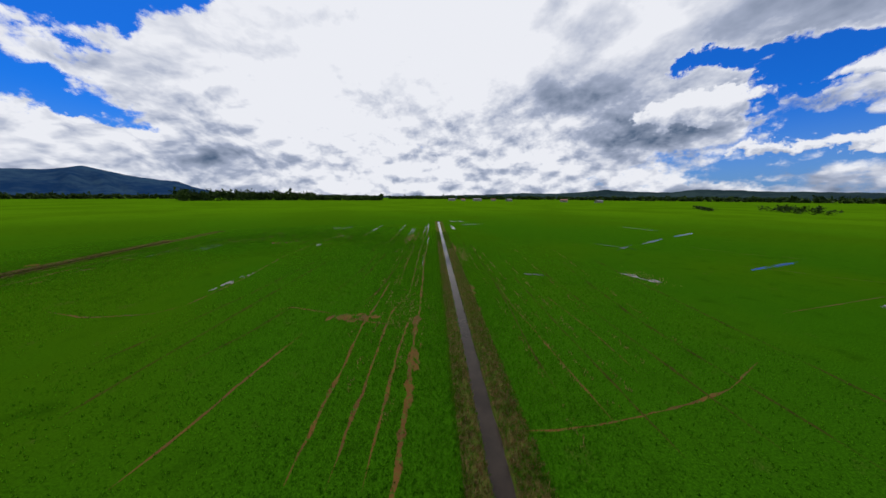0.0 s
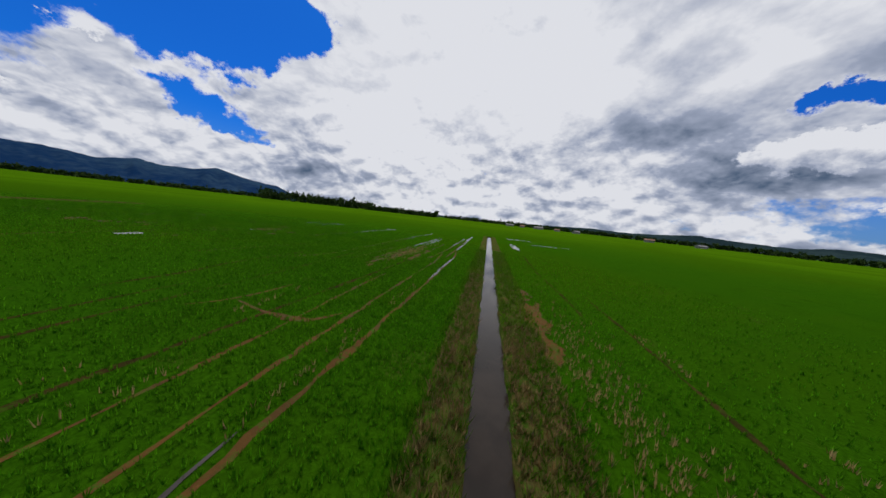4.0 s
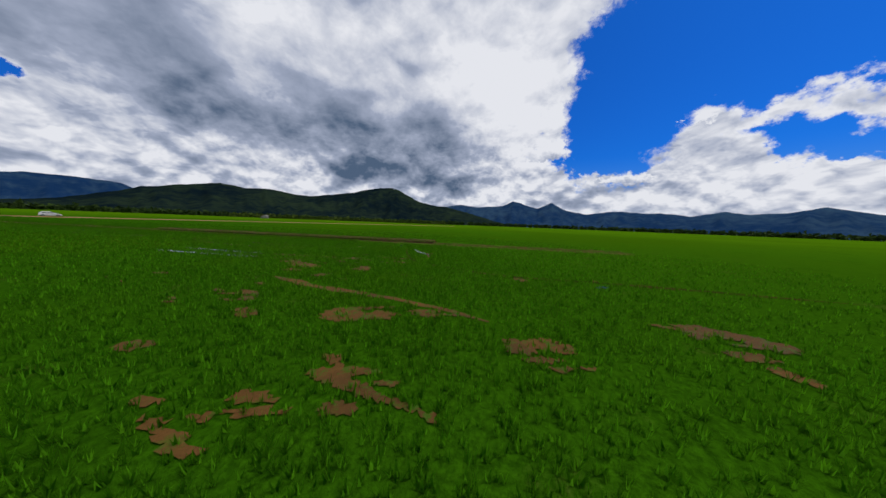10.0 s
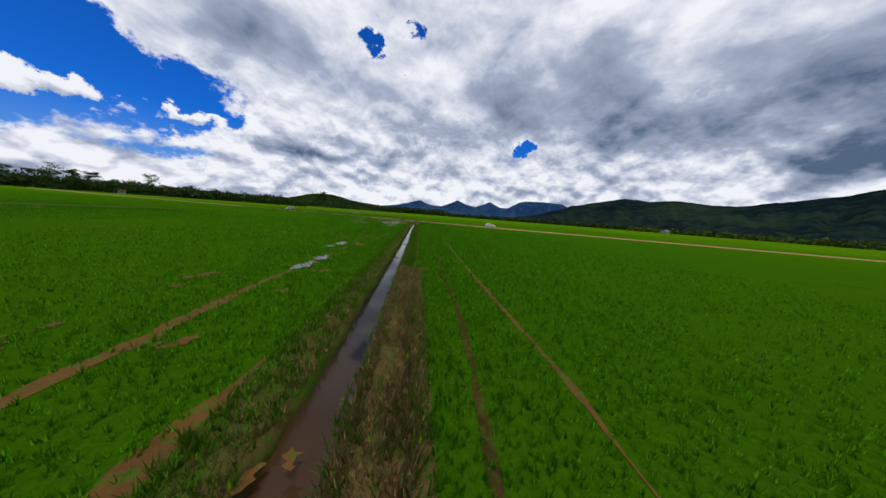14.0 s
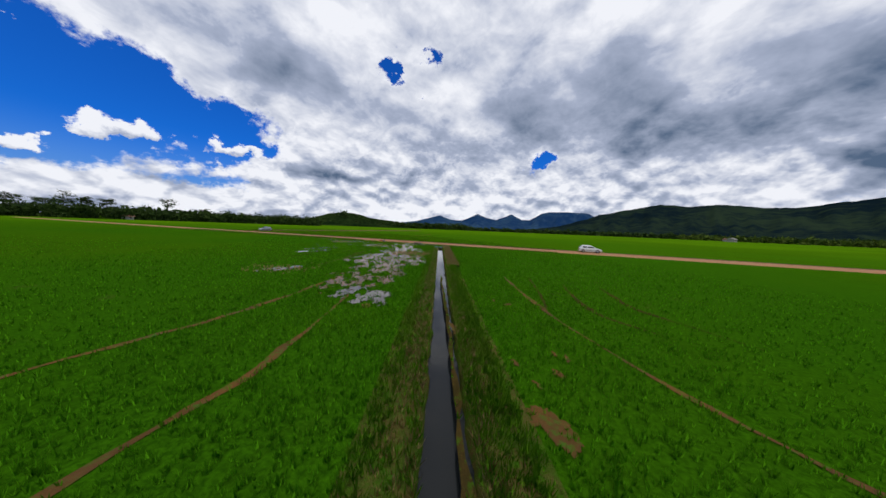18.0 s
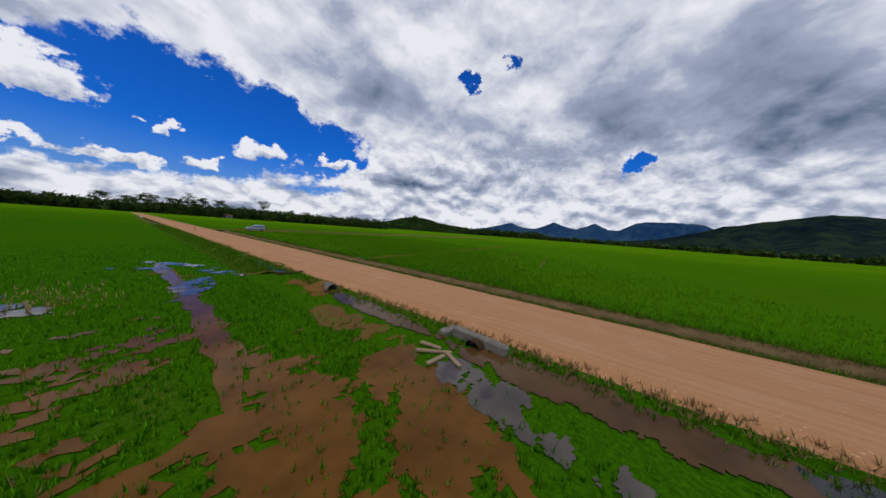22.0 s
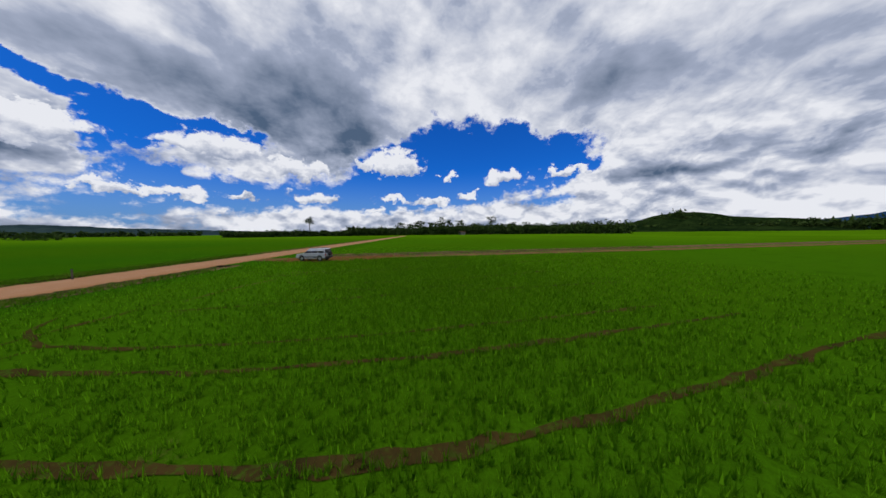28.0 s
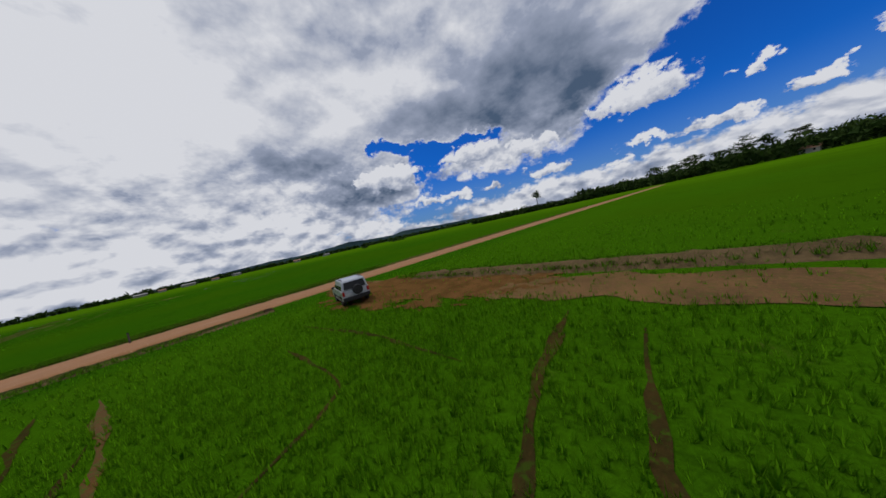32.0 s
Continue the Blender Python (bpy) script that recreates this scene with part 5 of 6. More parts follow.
def pane(name, pts, parent, material=None, label="", thick=0.02):
    """A thin sheet through four corner points, thickened inwards."""
    bm = bmesh.new()
    P = [Vector(p) for p in pts]
    n = (P[1] - P[0]).cross(P[-1] - P[0]).normalized() * thick
    a = [bm.verts.new(p) for p in P]
    b = [bm.verts.new(p - n) for p in P]
    bm.faces.new(a)
    bm.faces.new(b[::-1])
    k = len(P)
    for i in range(k):
        bm.faces.new((a[i], b[i], b[(i + 1) % k], a[(i + 1) % k]))
    return part(name, bm, material or M_GLASS, parent, label)


def wheel(parent, x, y, r, w):
    bm = bmesh.new()
    prof = [(r * .62, -w / 2), (r * .9, -w / 2), (r, -w * .32), (r, w * .32), (r * .9, w / 2), (r * .62, w / 2)]
    k = 24
    rings = [[bm.verts.new((px, q * math.cos(2 * math.pi * i / k), q * math.sin(2 * math.pi * i / k))) for i in range(k)] for q, px in prof]
    for a, b in zip(rings, rings[1:] + rings[:1]):
        for i in range(k):
            bm.faces.new((a[i], a[(i + 1) % k], b[(i + 1) % k], b[i]))
    hub = new("wheel", None)
    hub.parent = parent
    hub.location = (x, y, r)
    part("tyre", bm, M_TYRE, hub, "black rubber tyre", True)
    bm = bmesh.new()
    out = math.copysign(w * .42, x)
    c = bm.verts.new((out, 0, 0))
    for i in range(5):
        t0, t1 = 2 * math.pi * (i - .22) / 5, 2 * math.pi * (i + .22) / 5
        a = bm.verts.new((out * .9, r * .62 * math.cos(t0), r * .62 * math.sin(t0)))
        b = bm.verts.new((out * .9, r * .62 * math.cos(t1), r * .62 * math.sin(t1)))
        bm.faces.new((c, a, b))
    bmesh.ops.create_circle(bm, cap_ends=True, segments=20, radius=r * .63, matrix=Matrix.Translation((out * .5, 0, 0)) @ Matrix.Rotation(math.pi / 2, 4, "Y"))
    part("rim", bm, M_RIM, hub, "silver five-spoke rim")
    return hub


def suv(m):
    """A boxy compact off-roader, front towards +y: body, cabin, glass, rails, spare wheel."""
    car = tagged(new("off_road_car"), "silver compact off-road car parked on the track mouth", "car")
    car.matrix_world = m
    shell("body", [(-2.02, .42), (-2.06, .62), (-2.02, 1.02), (.85, 1.06), (1.15, 1.04), (1.86, .94), (2.02, .82), (2.06, .5), (1.9, .36), (1.66, .34), (1.6, .62), (1.42, .78), (1.16, .78), (.98, .62), (.9, .32), (-.86, .32), (-.94, .62), (-1.12, .78), (-1.4, .78), (-1.56, .62), (-1.62, .36)], .87, M_SILVER, car, bevel=.035)
    shell("cabin", [(-1.97, 1.03), (-1.88, 1.58), (-1.78, 1.66), (.12, 1.68), (.28, 1.63), (.98, 1.04)], .84, M_SILVER, car, (1.0, .19), .045)
    for sx in (-1, 1):
        x = .845
        for y0, y1 in ((-1.86, -1.06), (-.98, -.18), (-.10, .52)):
            top = .735
            pts = [(sx * x, y0 + .02, 1.09), (sx * x, y1 + (.3 if y1 > .5 else 0), 1.09), (sx * top, y1 - (.16 if y1 > .5 else 0), 1.56), (sx * top, y0 + .04, 1.56)]
            pane("side_window", pts if sx > 0 else pts[::-1], car, label="dark tinted side window")
        bm = bmesh.new()
        slab(bm, sx * .66 - .02, sx * .66 + .02, -1.6, .05, 1.70, 1.735)
        for y in (-1.55, -.75, 0.0):
            slab(bm, sx * .66 - .018, sx * .66 + .018, y - .03, y + .03, 1.66, 1.71)
        part("roof_rail", bm, M_BLACK, car)
        bm = bmesh.new()
        slab(bm, sx * .875 - .012, sx * .875 + .012, -.9, .9, .5, .62)
        part("side_moulding", bm, M_BLACK, car)
        bm = bmesh.new()
        slab(bm, sx * .99 - .09, sx * .99 + .09, .48, .6, 1.05, 1.2)
        rounded(bm, .03)
        part("wing_mirror", bm, M_BLACK, car)
        bm = bmesh.new()
        slab(bm, sx * .78 - .07, sx * .78 + .07, -2.075, -2.0, .72, 1.0)
        rounded(bm, .015)
        part("tail_lamp", bm, M_RED, car)
        bm = bmesh.new()
        slab(bm, sx * .64 - .16, sx * .64 + .16, 1.93, 2.04, .68, .84)
        rounded(bm, .025)
        part("headlamp", bm, M_LAMP, car)
        for y in (1.29, -1.26):
            wheel(car, sx * .76, y, .35, .23)
        for y in (-.57, .25):
            bm = bmesh.new()
            slab(bm, sx * .885 - .012, sx * .885 + .012, y, y + .16, .9, .935)
            part("door_handle", bm, M_BLACK, car)
    pane("windscreen", [(-.74, .94, 1.08), (-.64, .33, 1.59), (.64, .33, 1.59), (.74, .94, 1.08)][::-1], car, label="raked dark windscreen", thick=-.03)
    pane("rear_window", [(.70, -2.01, 1.10), (.62, -1.935, 1.55), (-.62, -1.935, 1.55), (-.70, -2.01, 1.10)], car, label="dark rear window", thick=-.03)
    bm = bmesh.new()
    slab(bm, -.86, .86, -2.16, -2.0, .40, .62)
    rounded(bm, .04)
    part("rear_bumper", bm, M_BLACK, car)
    bm = bmesh.new()
    slab(bm, -.84, .84, 1.98, 2.12, .38, .62)
    rounded(bm, .04)
    part("front_bumper", bm, M_SILVER, car)
    bm = bmesh.new()
    slab(bm, -.42, .42, 2.0, 2.05, .68, .82)
    part("grille", bm, M_BLACK, car)
    bm = bmesh.new()
    bmesh.ops.create_cone(bm, cap_ends=True, segments=28, radius1=.33, radius2=.31, depth=.22, matrix=Matrix.Translation((.12, -2.16, .98)) @ Matrix.Rotation(math.pi / 2, 4, "X"))
    rounded(bm, .03)
    part("spare_wheel", bm, M_BLACK, car, "black covered spare wheel on the tailgate")
    bm = bmesh.new()
    slab(bm, -.68, -.3, -2.075, -2.05, .7, .82)
    part("number_plate", bm, M_PLATE, car)
    bm = bmesh.new()
    slab(bm, -.8, .8, -1.9, 1.9, .3, .5)
    part("underbody", bm, M_BLACK, car)
    return car


def hatchback(m):
    car = tagged(new("hatchback_car"), "white-silver hatchback car on the gravel road", "car")
    car.matrix_world = m
    shell("body", [(-1.93, .36), (-1.97, .56), (-1.93, .92), (-1.2, .96), (.72, .94), (1.1, .92), (1.72, .76), (1.92, .6), (1.95, .42), (1.8, .26), (1.58, .25), (1.52, .5), (1.36, .63), (1.08, .63), (.92, .5), (.86, .22), (-.9, .22), (-.98, .5), (-1.12, .63), (-1.38, .63), (-1.54, .5), (-1.6, .28)], .84, M_WHITE_CAR, car, bevel=.04)
    shell("cabin", [(-1.86, .92), (-1.52, 1.34), (-1.2, 1.43), (-.3, 1.46), (.05, 1.42), (.98, .92)], .81, M_WHITE_CAR, car, (.9, .26), .05)
    for sx in (-1, 1):
        for y0, y1, lo, hi in ((-1.36, -.62, 0.12, -.12), (-.54, .55, 0, .52)):
            pts = [(sx * .812, y0 - lo, .97), (sx * .812, y1 + .22 * (y1 > 0), .97), (sx * .705, y1 - hi * (y1 > 0), 1.36), (sx * .705, y0 + .06, 1.36)]
            pane("side_window", pts if sx > 0 else pts[::-1], car, label="dark tinted side window")
        bm = bmesh.new()
        slab(bm, sx * .72 - .1, sx * .72 + .1, -1.98, -1.88, .68, .92)
        rounded(bm, .02)
        part("tail_lamp", bm, M_RED, car)
        bm = bmesh.new()
        slab(bm, sx * .62 - .18, sx * .62 + .18, 1.72, 1.9, .56, .7)
        rounded(bm, .03)
        part("headlamp", bm, M_LAMP, car)
        bm = bmesh.new()
        slab(bm, sx * .93 - .08, sx * .93 + .08, .55, .66, .94, 1.06)
        rounded(bm, .03)
        part("wing_mirror", bm, M_WHITE_CAR, car)
        bm = bmesh.new()
        slab(bm, sx * .845 - .012, sx * .845 + .012, -.85, .85, .42, .5)
        part("side_moulding", bm, M_BLACK, car)
        for y in (1.22, -1.25):
            wheel(car, sx * .74, y, .30, .19)
    pane("windscreen", [(-.72, .93, .97), (-.62, .10, 1.40), (.62, .10, 1.40), (.72, .93, .97)][::-1], car, label="raked dark windscreen", thick=-.03)
    pane("rear_window", [(.66, -1.86, .97), (.58, -1.53, 1.34), (-.58, -1.53, 1.34), (-.66, -1.86, .97)], car, label="dark rear window", thick=-.03)
    for y0, y1, nm in ((-2.02, -1.88, "rear_bumper"), (1.86, 1.99, "front_bumper")):
        bm = bmesh.new()
        slab(bm, -.8, .8, y0, y1, .28, .5)
        rounded(bm, .04)
        part(nm, bm, M_WHITE_CAR, car)
    bm = bmesh.new()
    slab(bm, -.76, .76, -1.8, 1.8, .2, .4)
    part("underbody", bm, M_BLACK, car)
    return car


suv(pose(34.5, -87.4, 0.045, 0, 0, -19))
p = at(ROAD, 0.6, -66.0)
hatchback(pose(p.x, p.y, 0.175, 0, 0, 260.53 + 180))

# ---- buildings ----
M_WALL = plain("whitewashed_wall", (0.25, 0.235, 0.215), 0.8, 0.2, vary=0.1, scale=1.0)
M_TILE = plain("weathered_roof_tiles", (0.28, 0.15, 0.10), 0.85, 0.2, vary=0.25, scale=2.0)
M_ZINC = plain("pale_sheet_roof", (0.20, 0.19, 0.18), 0.5, 0.4, vary=0.12, scale=1.0)


def house(x, y, turn, w, d, h, roof, label):
    base = tagged(new("farmhouse"), label, "house", "distant farm buildings")
    base.matrix_world = pose(x, y, 0, 0, 0, turn)
    bm = bmesh.new()
    slab(bm, -w / 2, w / 2, -d / 2, d / 2, 0, h)
    part("wall", bm, M_WALL, base)
    bm = bmesh.new()
    e, top = 0.6, h + d * .28
    a = [bm.verts.new(v) for v in ((-w / 2 - e, -d / 2 - e, h - .12), (w / 2 + e, -d / 2 - e, h - .12), (w / 2 + e, d / 2 + e, h - .12), (-w / 2 - e, d / 2 + e, h - .12), (-w / 2 - e, 0, top), (w / 2 + e, 0, top))]
    for f in ((0, 1, 5, 4), (2, 3, 4, 5), (1, 2, 5), (3, 0, 4), (0, 3, 2, 1)):
        bm.faces.new([a[i] for i in f])
    part("roof", bm, roof, base)
    for k in range(max(2, int(w / 3.5))):
        cx = -w / 2 + (k + .5) * w / max(2, int(w / 3.5))
        for sy in (-1, 1):
            bm = bmesh.new()
            slab(bm, cx - .6, cx + .6, sy * d / 2 - .04, sy * d / 2 + .04, h * .38, h * .78)
            part("window", bm, M_GLASS, base)
    bm = bmesh.new()
    slab(bm, -w / 2 - .05, -w / 2 + .05, -.5, .5, 0, 2.1)
    part("door", bm, M_BLACK, base)
    return base


for x, y, turn, w, d, h, roof, label in (
        (28, 840, 10, 22, 9, 4.5, M_ZINC, "long low farm shed with a pale sheet roof"), (62, 800, -5, 13, 9, 4.5, M_TILE, "white farmhouse with a tiled roof"), (110, 830, 15, 26, 11, 5, M_ZINC, "long low farm shed with a pale sheet roof"),
        (168, 860, 0, 15, 9, 4.5, M_TILE, "white farmhouse with a tiled roof"), (205, 800, 30, 18, 10, 5, M_ZINC, "long low farm shed with a pale sheet roof"), (-498, -590, 40, 17, 10, 5, M_WALL, "white farmhouse among trees at the mountain's foot"),
        (-520, -630, 10, 12, 8, 4, M_TILE, "white farmhouse with a tiled roof"), (390, 640, 20, 20, 9, 4, M_ZINC, "long low farm shed with a pale sheet roof"), (330, 700, -20, 18, 10, 5, M_TILE, "white farmhouse with a tiled roof"),
        (352, -206, 60, 9, 7, 3.6, M_TILE, "small white house in front of the tree belt"), (356, -296, 50, 10, 7, 3.6, M_ZINC, "small white house in front of the tree belt")):
    house(x, y, turn, w, d, h, roof, label)

# ---- small things along the way ----


def stone(name, x, y, z, size, seed, material, label, category, group=""):
    rng = random.Random(seed)
    bm = bmesh.new()
    bmesh.ops.create_icosphere(bm, subdivisions=1, radius=size)
    for v in bm.verts:
        v.co = Vector((v.co.x * rng.uniform(.7, 1.3), v.co.y * rng.uniform(.7, 1.3), v.co.z * rng.uniform(.5, .8)))
    me = bpy.data.meshes.new(name)
    bm.to_mesh(me)
    bm.free()
    me.materials.append(material)
    ob = tagged(new(name, me), label, category, group)
    ob.matrix_world = pose(x, y, z + size * .3, 0, 0, rng.uniform(0, 360))
    return ob


# culvert at the foot of the road
head = tagged(new("culvert"), "broken concrete culvert head beside the road's foot", "culvert")
head.matrix_world = pose(-40.2, -58.8, 0, 0, 0, 165)
bm = bmesh.new()
slab(bm, -1.15, 1.0, -.16, .16, -.3, .32)
rounded(bm, .05, 1)
for v in bm.verts:
    v.co += Vector((wave(v.co.x, v.co.z, 3, 1), wave(v.co.x, v.co.z, 3, 2), wave(v.co.x, v.co.y, 3, 3))) * .07
part("headwall", bm, M_CONCRETE, head)
bm = bmesh.new()
slab(bm, -1.5, -1.15, -.5, .3, -.3, .2)
rounded(bm, .05, 1)
part("wing_wall", bm, M_CONCRETE, head)
bm = bmesh.new()
for k in range(16):
    t0, t1 = 2 * math.pi * k / 16, 2 * math.pi * (k + 1) / 16
    q = [(r * math.cos(t), .3 * s, r * math.sin(t) - .02) for r, t, s in ((.3, t0, -1.6), (.3, t1, -1.6), (.3, t1, 0), (.3, t0, 0))]
    bm.faces.new([bm.verts.new(v) for v in q])
part("pipe", bm, M_DARKBANK, head, "dark mouth of the pipe")
for i, (x, y, turn, l) in enumerate([(-39.2, -57.4, 35, 1.1), (-39.9, -57.3, 140, .9), (-39.5, -57.0, 80, .8), (-38.9, -57.7, 10, .7)]):
    bm = bmesh.new()
    slab(bm, -l / 2, l / 2, -.07, .07, 0, .05)
    for v in bm.verts:
        v.co += Vector((wave(v.co.x, v.co.y, 5, i), wave(v.co.y, v.co.x, 5, i + 3), 0)) * .06
    me = bpy.data.meshes.new("plank")
    bm.to_mesh(me)
    bm.free()
    me.materials.append(plain("grey_driftwood", (0.22, 0.165, 0.105), 0.9, 0.1))
    tagged(new("plank", me), "weathered grey plank lying in the mud at the culvert", "plank", "planks at the culvert").matrix_world = pose(x, y, .035, 3, -4, turn)
# buried pipe where the field ditch passes under the verge
pipe_head = tagged(new("buried_pipe"), "broken concrete pipe end under a mound of clay", "pipe")
pipe_head.matrix_world = pose(-31.0, -60.2, 0, 0, 0, 260.5 - 270)
bm = bmesh.new()
ring = [[bm.verts.new((x, r * math.cos(2 * math.pi * k / 20), .04 + r * math.sin(2 * math.pi * k / 20))) for k in range(20)] for x, r in ((1.0, .34), (-.05, .34), (-.05, .27), (1.0, .27))]
for a, b in zip(ring, ring[1:]):
    for k in range(20):
        bm.faces.new((a[k], a[(k + 1) % 20], b[(k + 1) % 20], b[k]))
bm.faces.new(ring[3])
part("pipe", bm, M_CONCRETE, pipe_head, "weathered concrete pipe end", True)
bm = bmesh.new()
grid = {}
for i in range(15):
    for j in range(13):
        u, v = i / 14 * 2.6 - .35, j / 12 * 2.4 - 1.2
        h = .46 * math.exp(-((u - .85) / .75) ** 2 - (v / .62) ** 2) + .05 * wave(u, v, 3.0, 8) - .03
        grid[i, j] = bm.verts.new((u + .25 * max(0, .4 - u) * abs(v), v, h - .25 * (i in (0, 14) or j in (0, 12))))
for i in range(14):
    for j in range(12):
        cx, cy = (i + .5) / 14 * 2.6 - .35, (j + .5) / 12 * 2.4 - 1.2
        if cx < .12 and abs(cy) < .36:
            continue
        bm.faces.new((grid[i, j], grid[i + 1, j], grid[i + 1, j + 1], grid[i, j + 1]))
part("mound", bm, M_SOIL, pipe_head, "mound of orange clay over the pipe", True)
# rubbish bags on the ditch bank
M_BAG = plain("blue_grey_plastic", (0.10, 0.15, 0.25), 0.35, 0.5, vary=0.4, scale=8)
for i, (x, y, s) in enumerate([(-46.6, -50.6, .34), (-47.4, -51.0, .22)]):
    rng = random.Random(i)
    bm = bmesh.new()
    bmesh.ops.create_icosphere(bm, subdivisions=3, radius=s)
    for v in bm.verts:
        f = 1 + .35 * noise.noise(v.co * 7 + Vector((i, 0, 0))) + .2 * noise.noise(v.co * 17)
        v.co = Vector((v.co.x * f * 1.3, v.co.y * f * .8, max(-.04, v.co.z * f * .5)))
    me = bpy.data.meshes.new("plastic_bag")
    bm.to_mesh(me)
    bm.free()
    me.materials.append(M_BAG)
    tagged(new("plastic_bag", me), "crumpled blue-grey plastic sack on the ditch bank", "plastic bag", "rubbish on the bank").matrix_world = pose(x, y, .05, 0, 0, 30 * i)
# white scraps where the bare strip meets the ditch
for i, (x, y, l) in enumerate([(-21.7, -71.2, .20), (-21.7, -70.9, .13), (-21.6, -71.6, .15)]):
    bm = bmesh.new()
    bmesh.ops.create_grid(bm, x_segments=6, y_segments=5, size=.5)
    for v in bm.verts:
        v.co = Vector((v.co.x * l * 1.5, v.co.y * l, .05 + .16 * l * (1 + noise.noise(v.co * 4 + Vector((i, 0, 0))))))
    bmesh.ops.solidify(bm, geom=bm.faces[:], thickness=.012)
    me = bpy.data.meshes.new("plastic_scrap")
    bm.to_mesh(me)
    bm.free()
    me.materials.append(plain("white_plastic", (0.62, 0.62, 0.60), 0.5, 0.4))
    tagged(new("plastic_scrap", me), "crumpled white plastic scrap on the ditch bank", "rubbish", "scraps on the ditch bank").matrix_world = pose(x, y, .02, 0, 0, 40 * i)
# loose stones: road edges, spoil, ditch lip
rng = random.Random(4)
proto = None
made = 0
for s_, o_, k_ in [(rng.uniform(-32, 8), rng.choice((-1, 1)) * abs(rng.gauss(2.55, .28)), rng.random()) for _ in range(230)]:
    p = at(ROAD, o_, s_)
    size = .018 + .05 * k_ ** 3
    if proto is None:
        proto = stone("road_stone", p.x, p.y, .1, .05, 1, M_STONE, "loose pale stone on the road's gravel shoulder", "stone", "stones along the road")
    else:
        c = copy_thing(proto, pose(p.x, p.y, .075 if abs(o_) > 2.5 else .12, rng.uniform(-20, 20), rng.uniform(-20, 20), rng.uniform(0, 360)))
        c.scale = (size / .05,) * 3
proto = None
for k in range(150):
    a, b = rng.gauss(0, 1), rng.gauss(0, 1)
    spot = rng.choice(((-73.2, 44.6, 2.0, .8, 47), (-21.9, -78.4, 3.4, .4, 91), (-72.6, 52.4, 2.0, .4, 100), (-50.2, -58.6, 6, .3, 170)))
    t = radians(spot[4])
    x, y = spot[0] + math.cos(t) * a * spot[2] - math.sin(t) * b * spot[3], spot[1] + math.sin(t) * a * spot[2] + math.cos(t) * b * spot[3]
    size = .02 + .07 * rng.random() ** 2
    if proto is None:
        proto = stone("soil_clod", x, y, .02, .07, 2, M_SOIL, "crumbled clod of orange clay soil", "clod", "clods of the spoil")
    else:
        c = copy_thing(proto, pose(x, y, .03, 0, 0, rng.uniform(0, 360)))
        c.scale = (size / .07,) * 3
# marker post beside the road
post = tagged(new("marker_post"), "short dark wooden post on the road's far verge", "post")
post.location = (24.1, -71.8, 0)
bm = bmesh.new()
tube(bm, (0, 0, 0), (.02, 0, .9), .06, .05, 8)
part("stake", bm, M_BARK, post)
bm = bmesh.new()
tube(bm, (.02, 0, .9), (.02, 0, .98), .07, .06, 8)
part("cap", bm, M_BLACK, post)

# ---- rice, weeds and straw ----
SPINE = np.array([(0, -4), (0, 36), (-3, 60), (-19, 76), (-37, 82), (-55, 77), (-68, 63), (-71, 44), (-62, 9), (-52, -21), (-45, -44), (-33, -66), (-25, -82), (-11, -94), (4, -100), (24, -101), (36, -96)], float)


def along_spine(count, reach, gen):
    seg = np.diff(SPINE, axis=0)
    ln = np.linalg.norm(seg, axis=1)
    k = gen.choice(len(seg), count, p=ln / ln.sum())
    p = SPINE[k] + seg[k] * gen.random((count, 1))
    t = gen.random(count) * 2 * np.pi
    r = reach * gen.random(count) ** 0.62
    return p + np.stack([np.cos(t), np.sin(t)], 1) * r[:, None]


def line_coords(P, line):
    n, d = axes(line)
    return P[:, 0] * n.x + P[:, 1] * n.y - line[1], P[:, 0] * d.x + P[:, 1] * d.y


def crop_share(P, gen):
    keep = np.ones(len(P))
    for line, o0, o1, s0, s1 in ((CANAL_1, -1.05, 1.1, -60, 131), (CANAL_2, -0.85, 1.0, -44, 14), (CANAL_2, -0.85, 1.5, -190, -44), (CANAL_2, -0.85, 1.5, 14, 39.6), (ROAD, -3.1, 5.25, -400, 400), (ROAD, -5.3, -3, -15, 150)):
        o, s = line_coords(P, line)
        keep[(o > o0) & (o < o1) & (s > s0) & (s < s1)] = 0
    o, s = line_coords(P, ROAD)
    keep[(o > -6.4) & (o < -3) & (s < -14)] *= 0.12
    for pts, hw in HOLES:
        near = (P[:, 0] > pts[:, 0].min() - 2) & (P[:, 0] < pts[:, 0].max() + 2) & (P[:, 1] > pts[:, 1].min() - 2) & (P[:, 1] < pts[:, 1].max() + 2)
        idx = np.where(near)[0]
        if len(idx) == 0:
            continue
        a, b = pts[:-1], pts[1:]
        best = np.full(len(idx), 9e9)
        Q = P[idx]
        for u, v in zip(a, b):
            d = v - u
            t = np.clip(((Q - u) @ d) / max(1e-9, d @ d), 0, 1)
            best = np.minimum(best, np.hypot(*(Q - u - t[:, None] * d).T))
        keep[idx[best < hw * (0.45 + 0.9 * gen.random(len(idx)))]] = 0.13
    for x, y, a, b, turn, share in BLOBS:
        keep[open_share(P[:, 0], P[:, 1], x, y, a, b, turn, share)] *= 0.17 + 0.2 * share
    return gen.random(len(P)) < keep


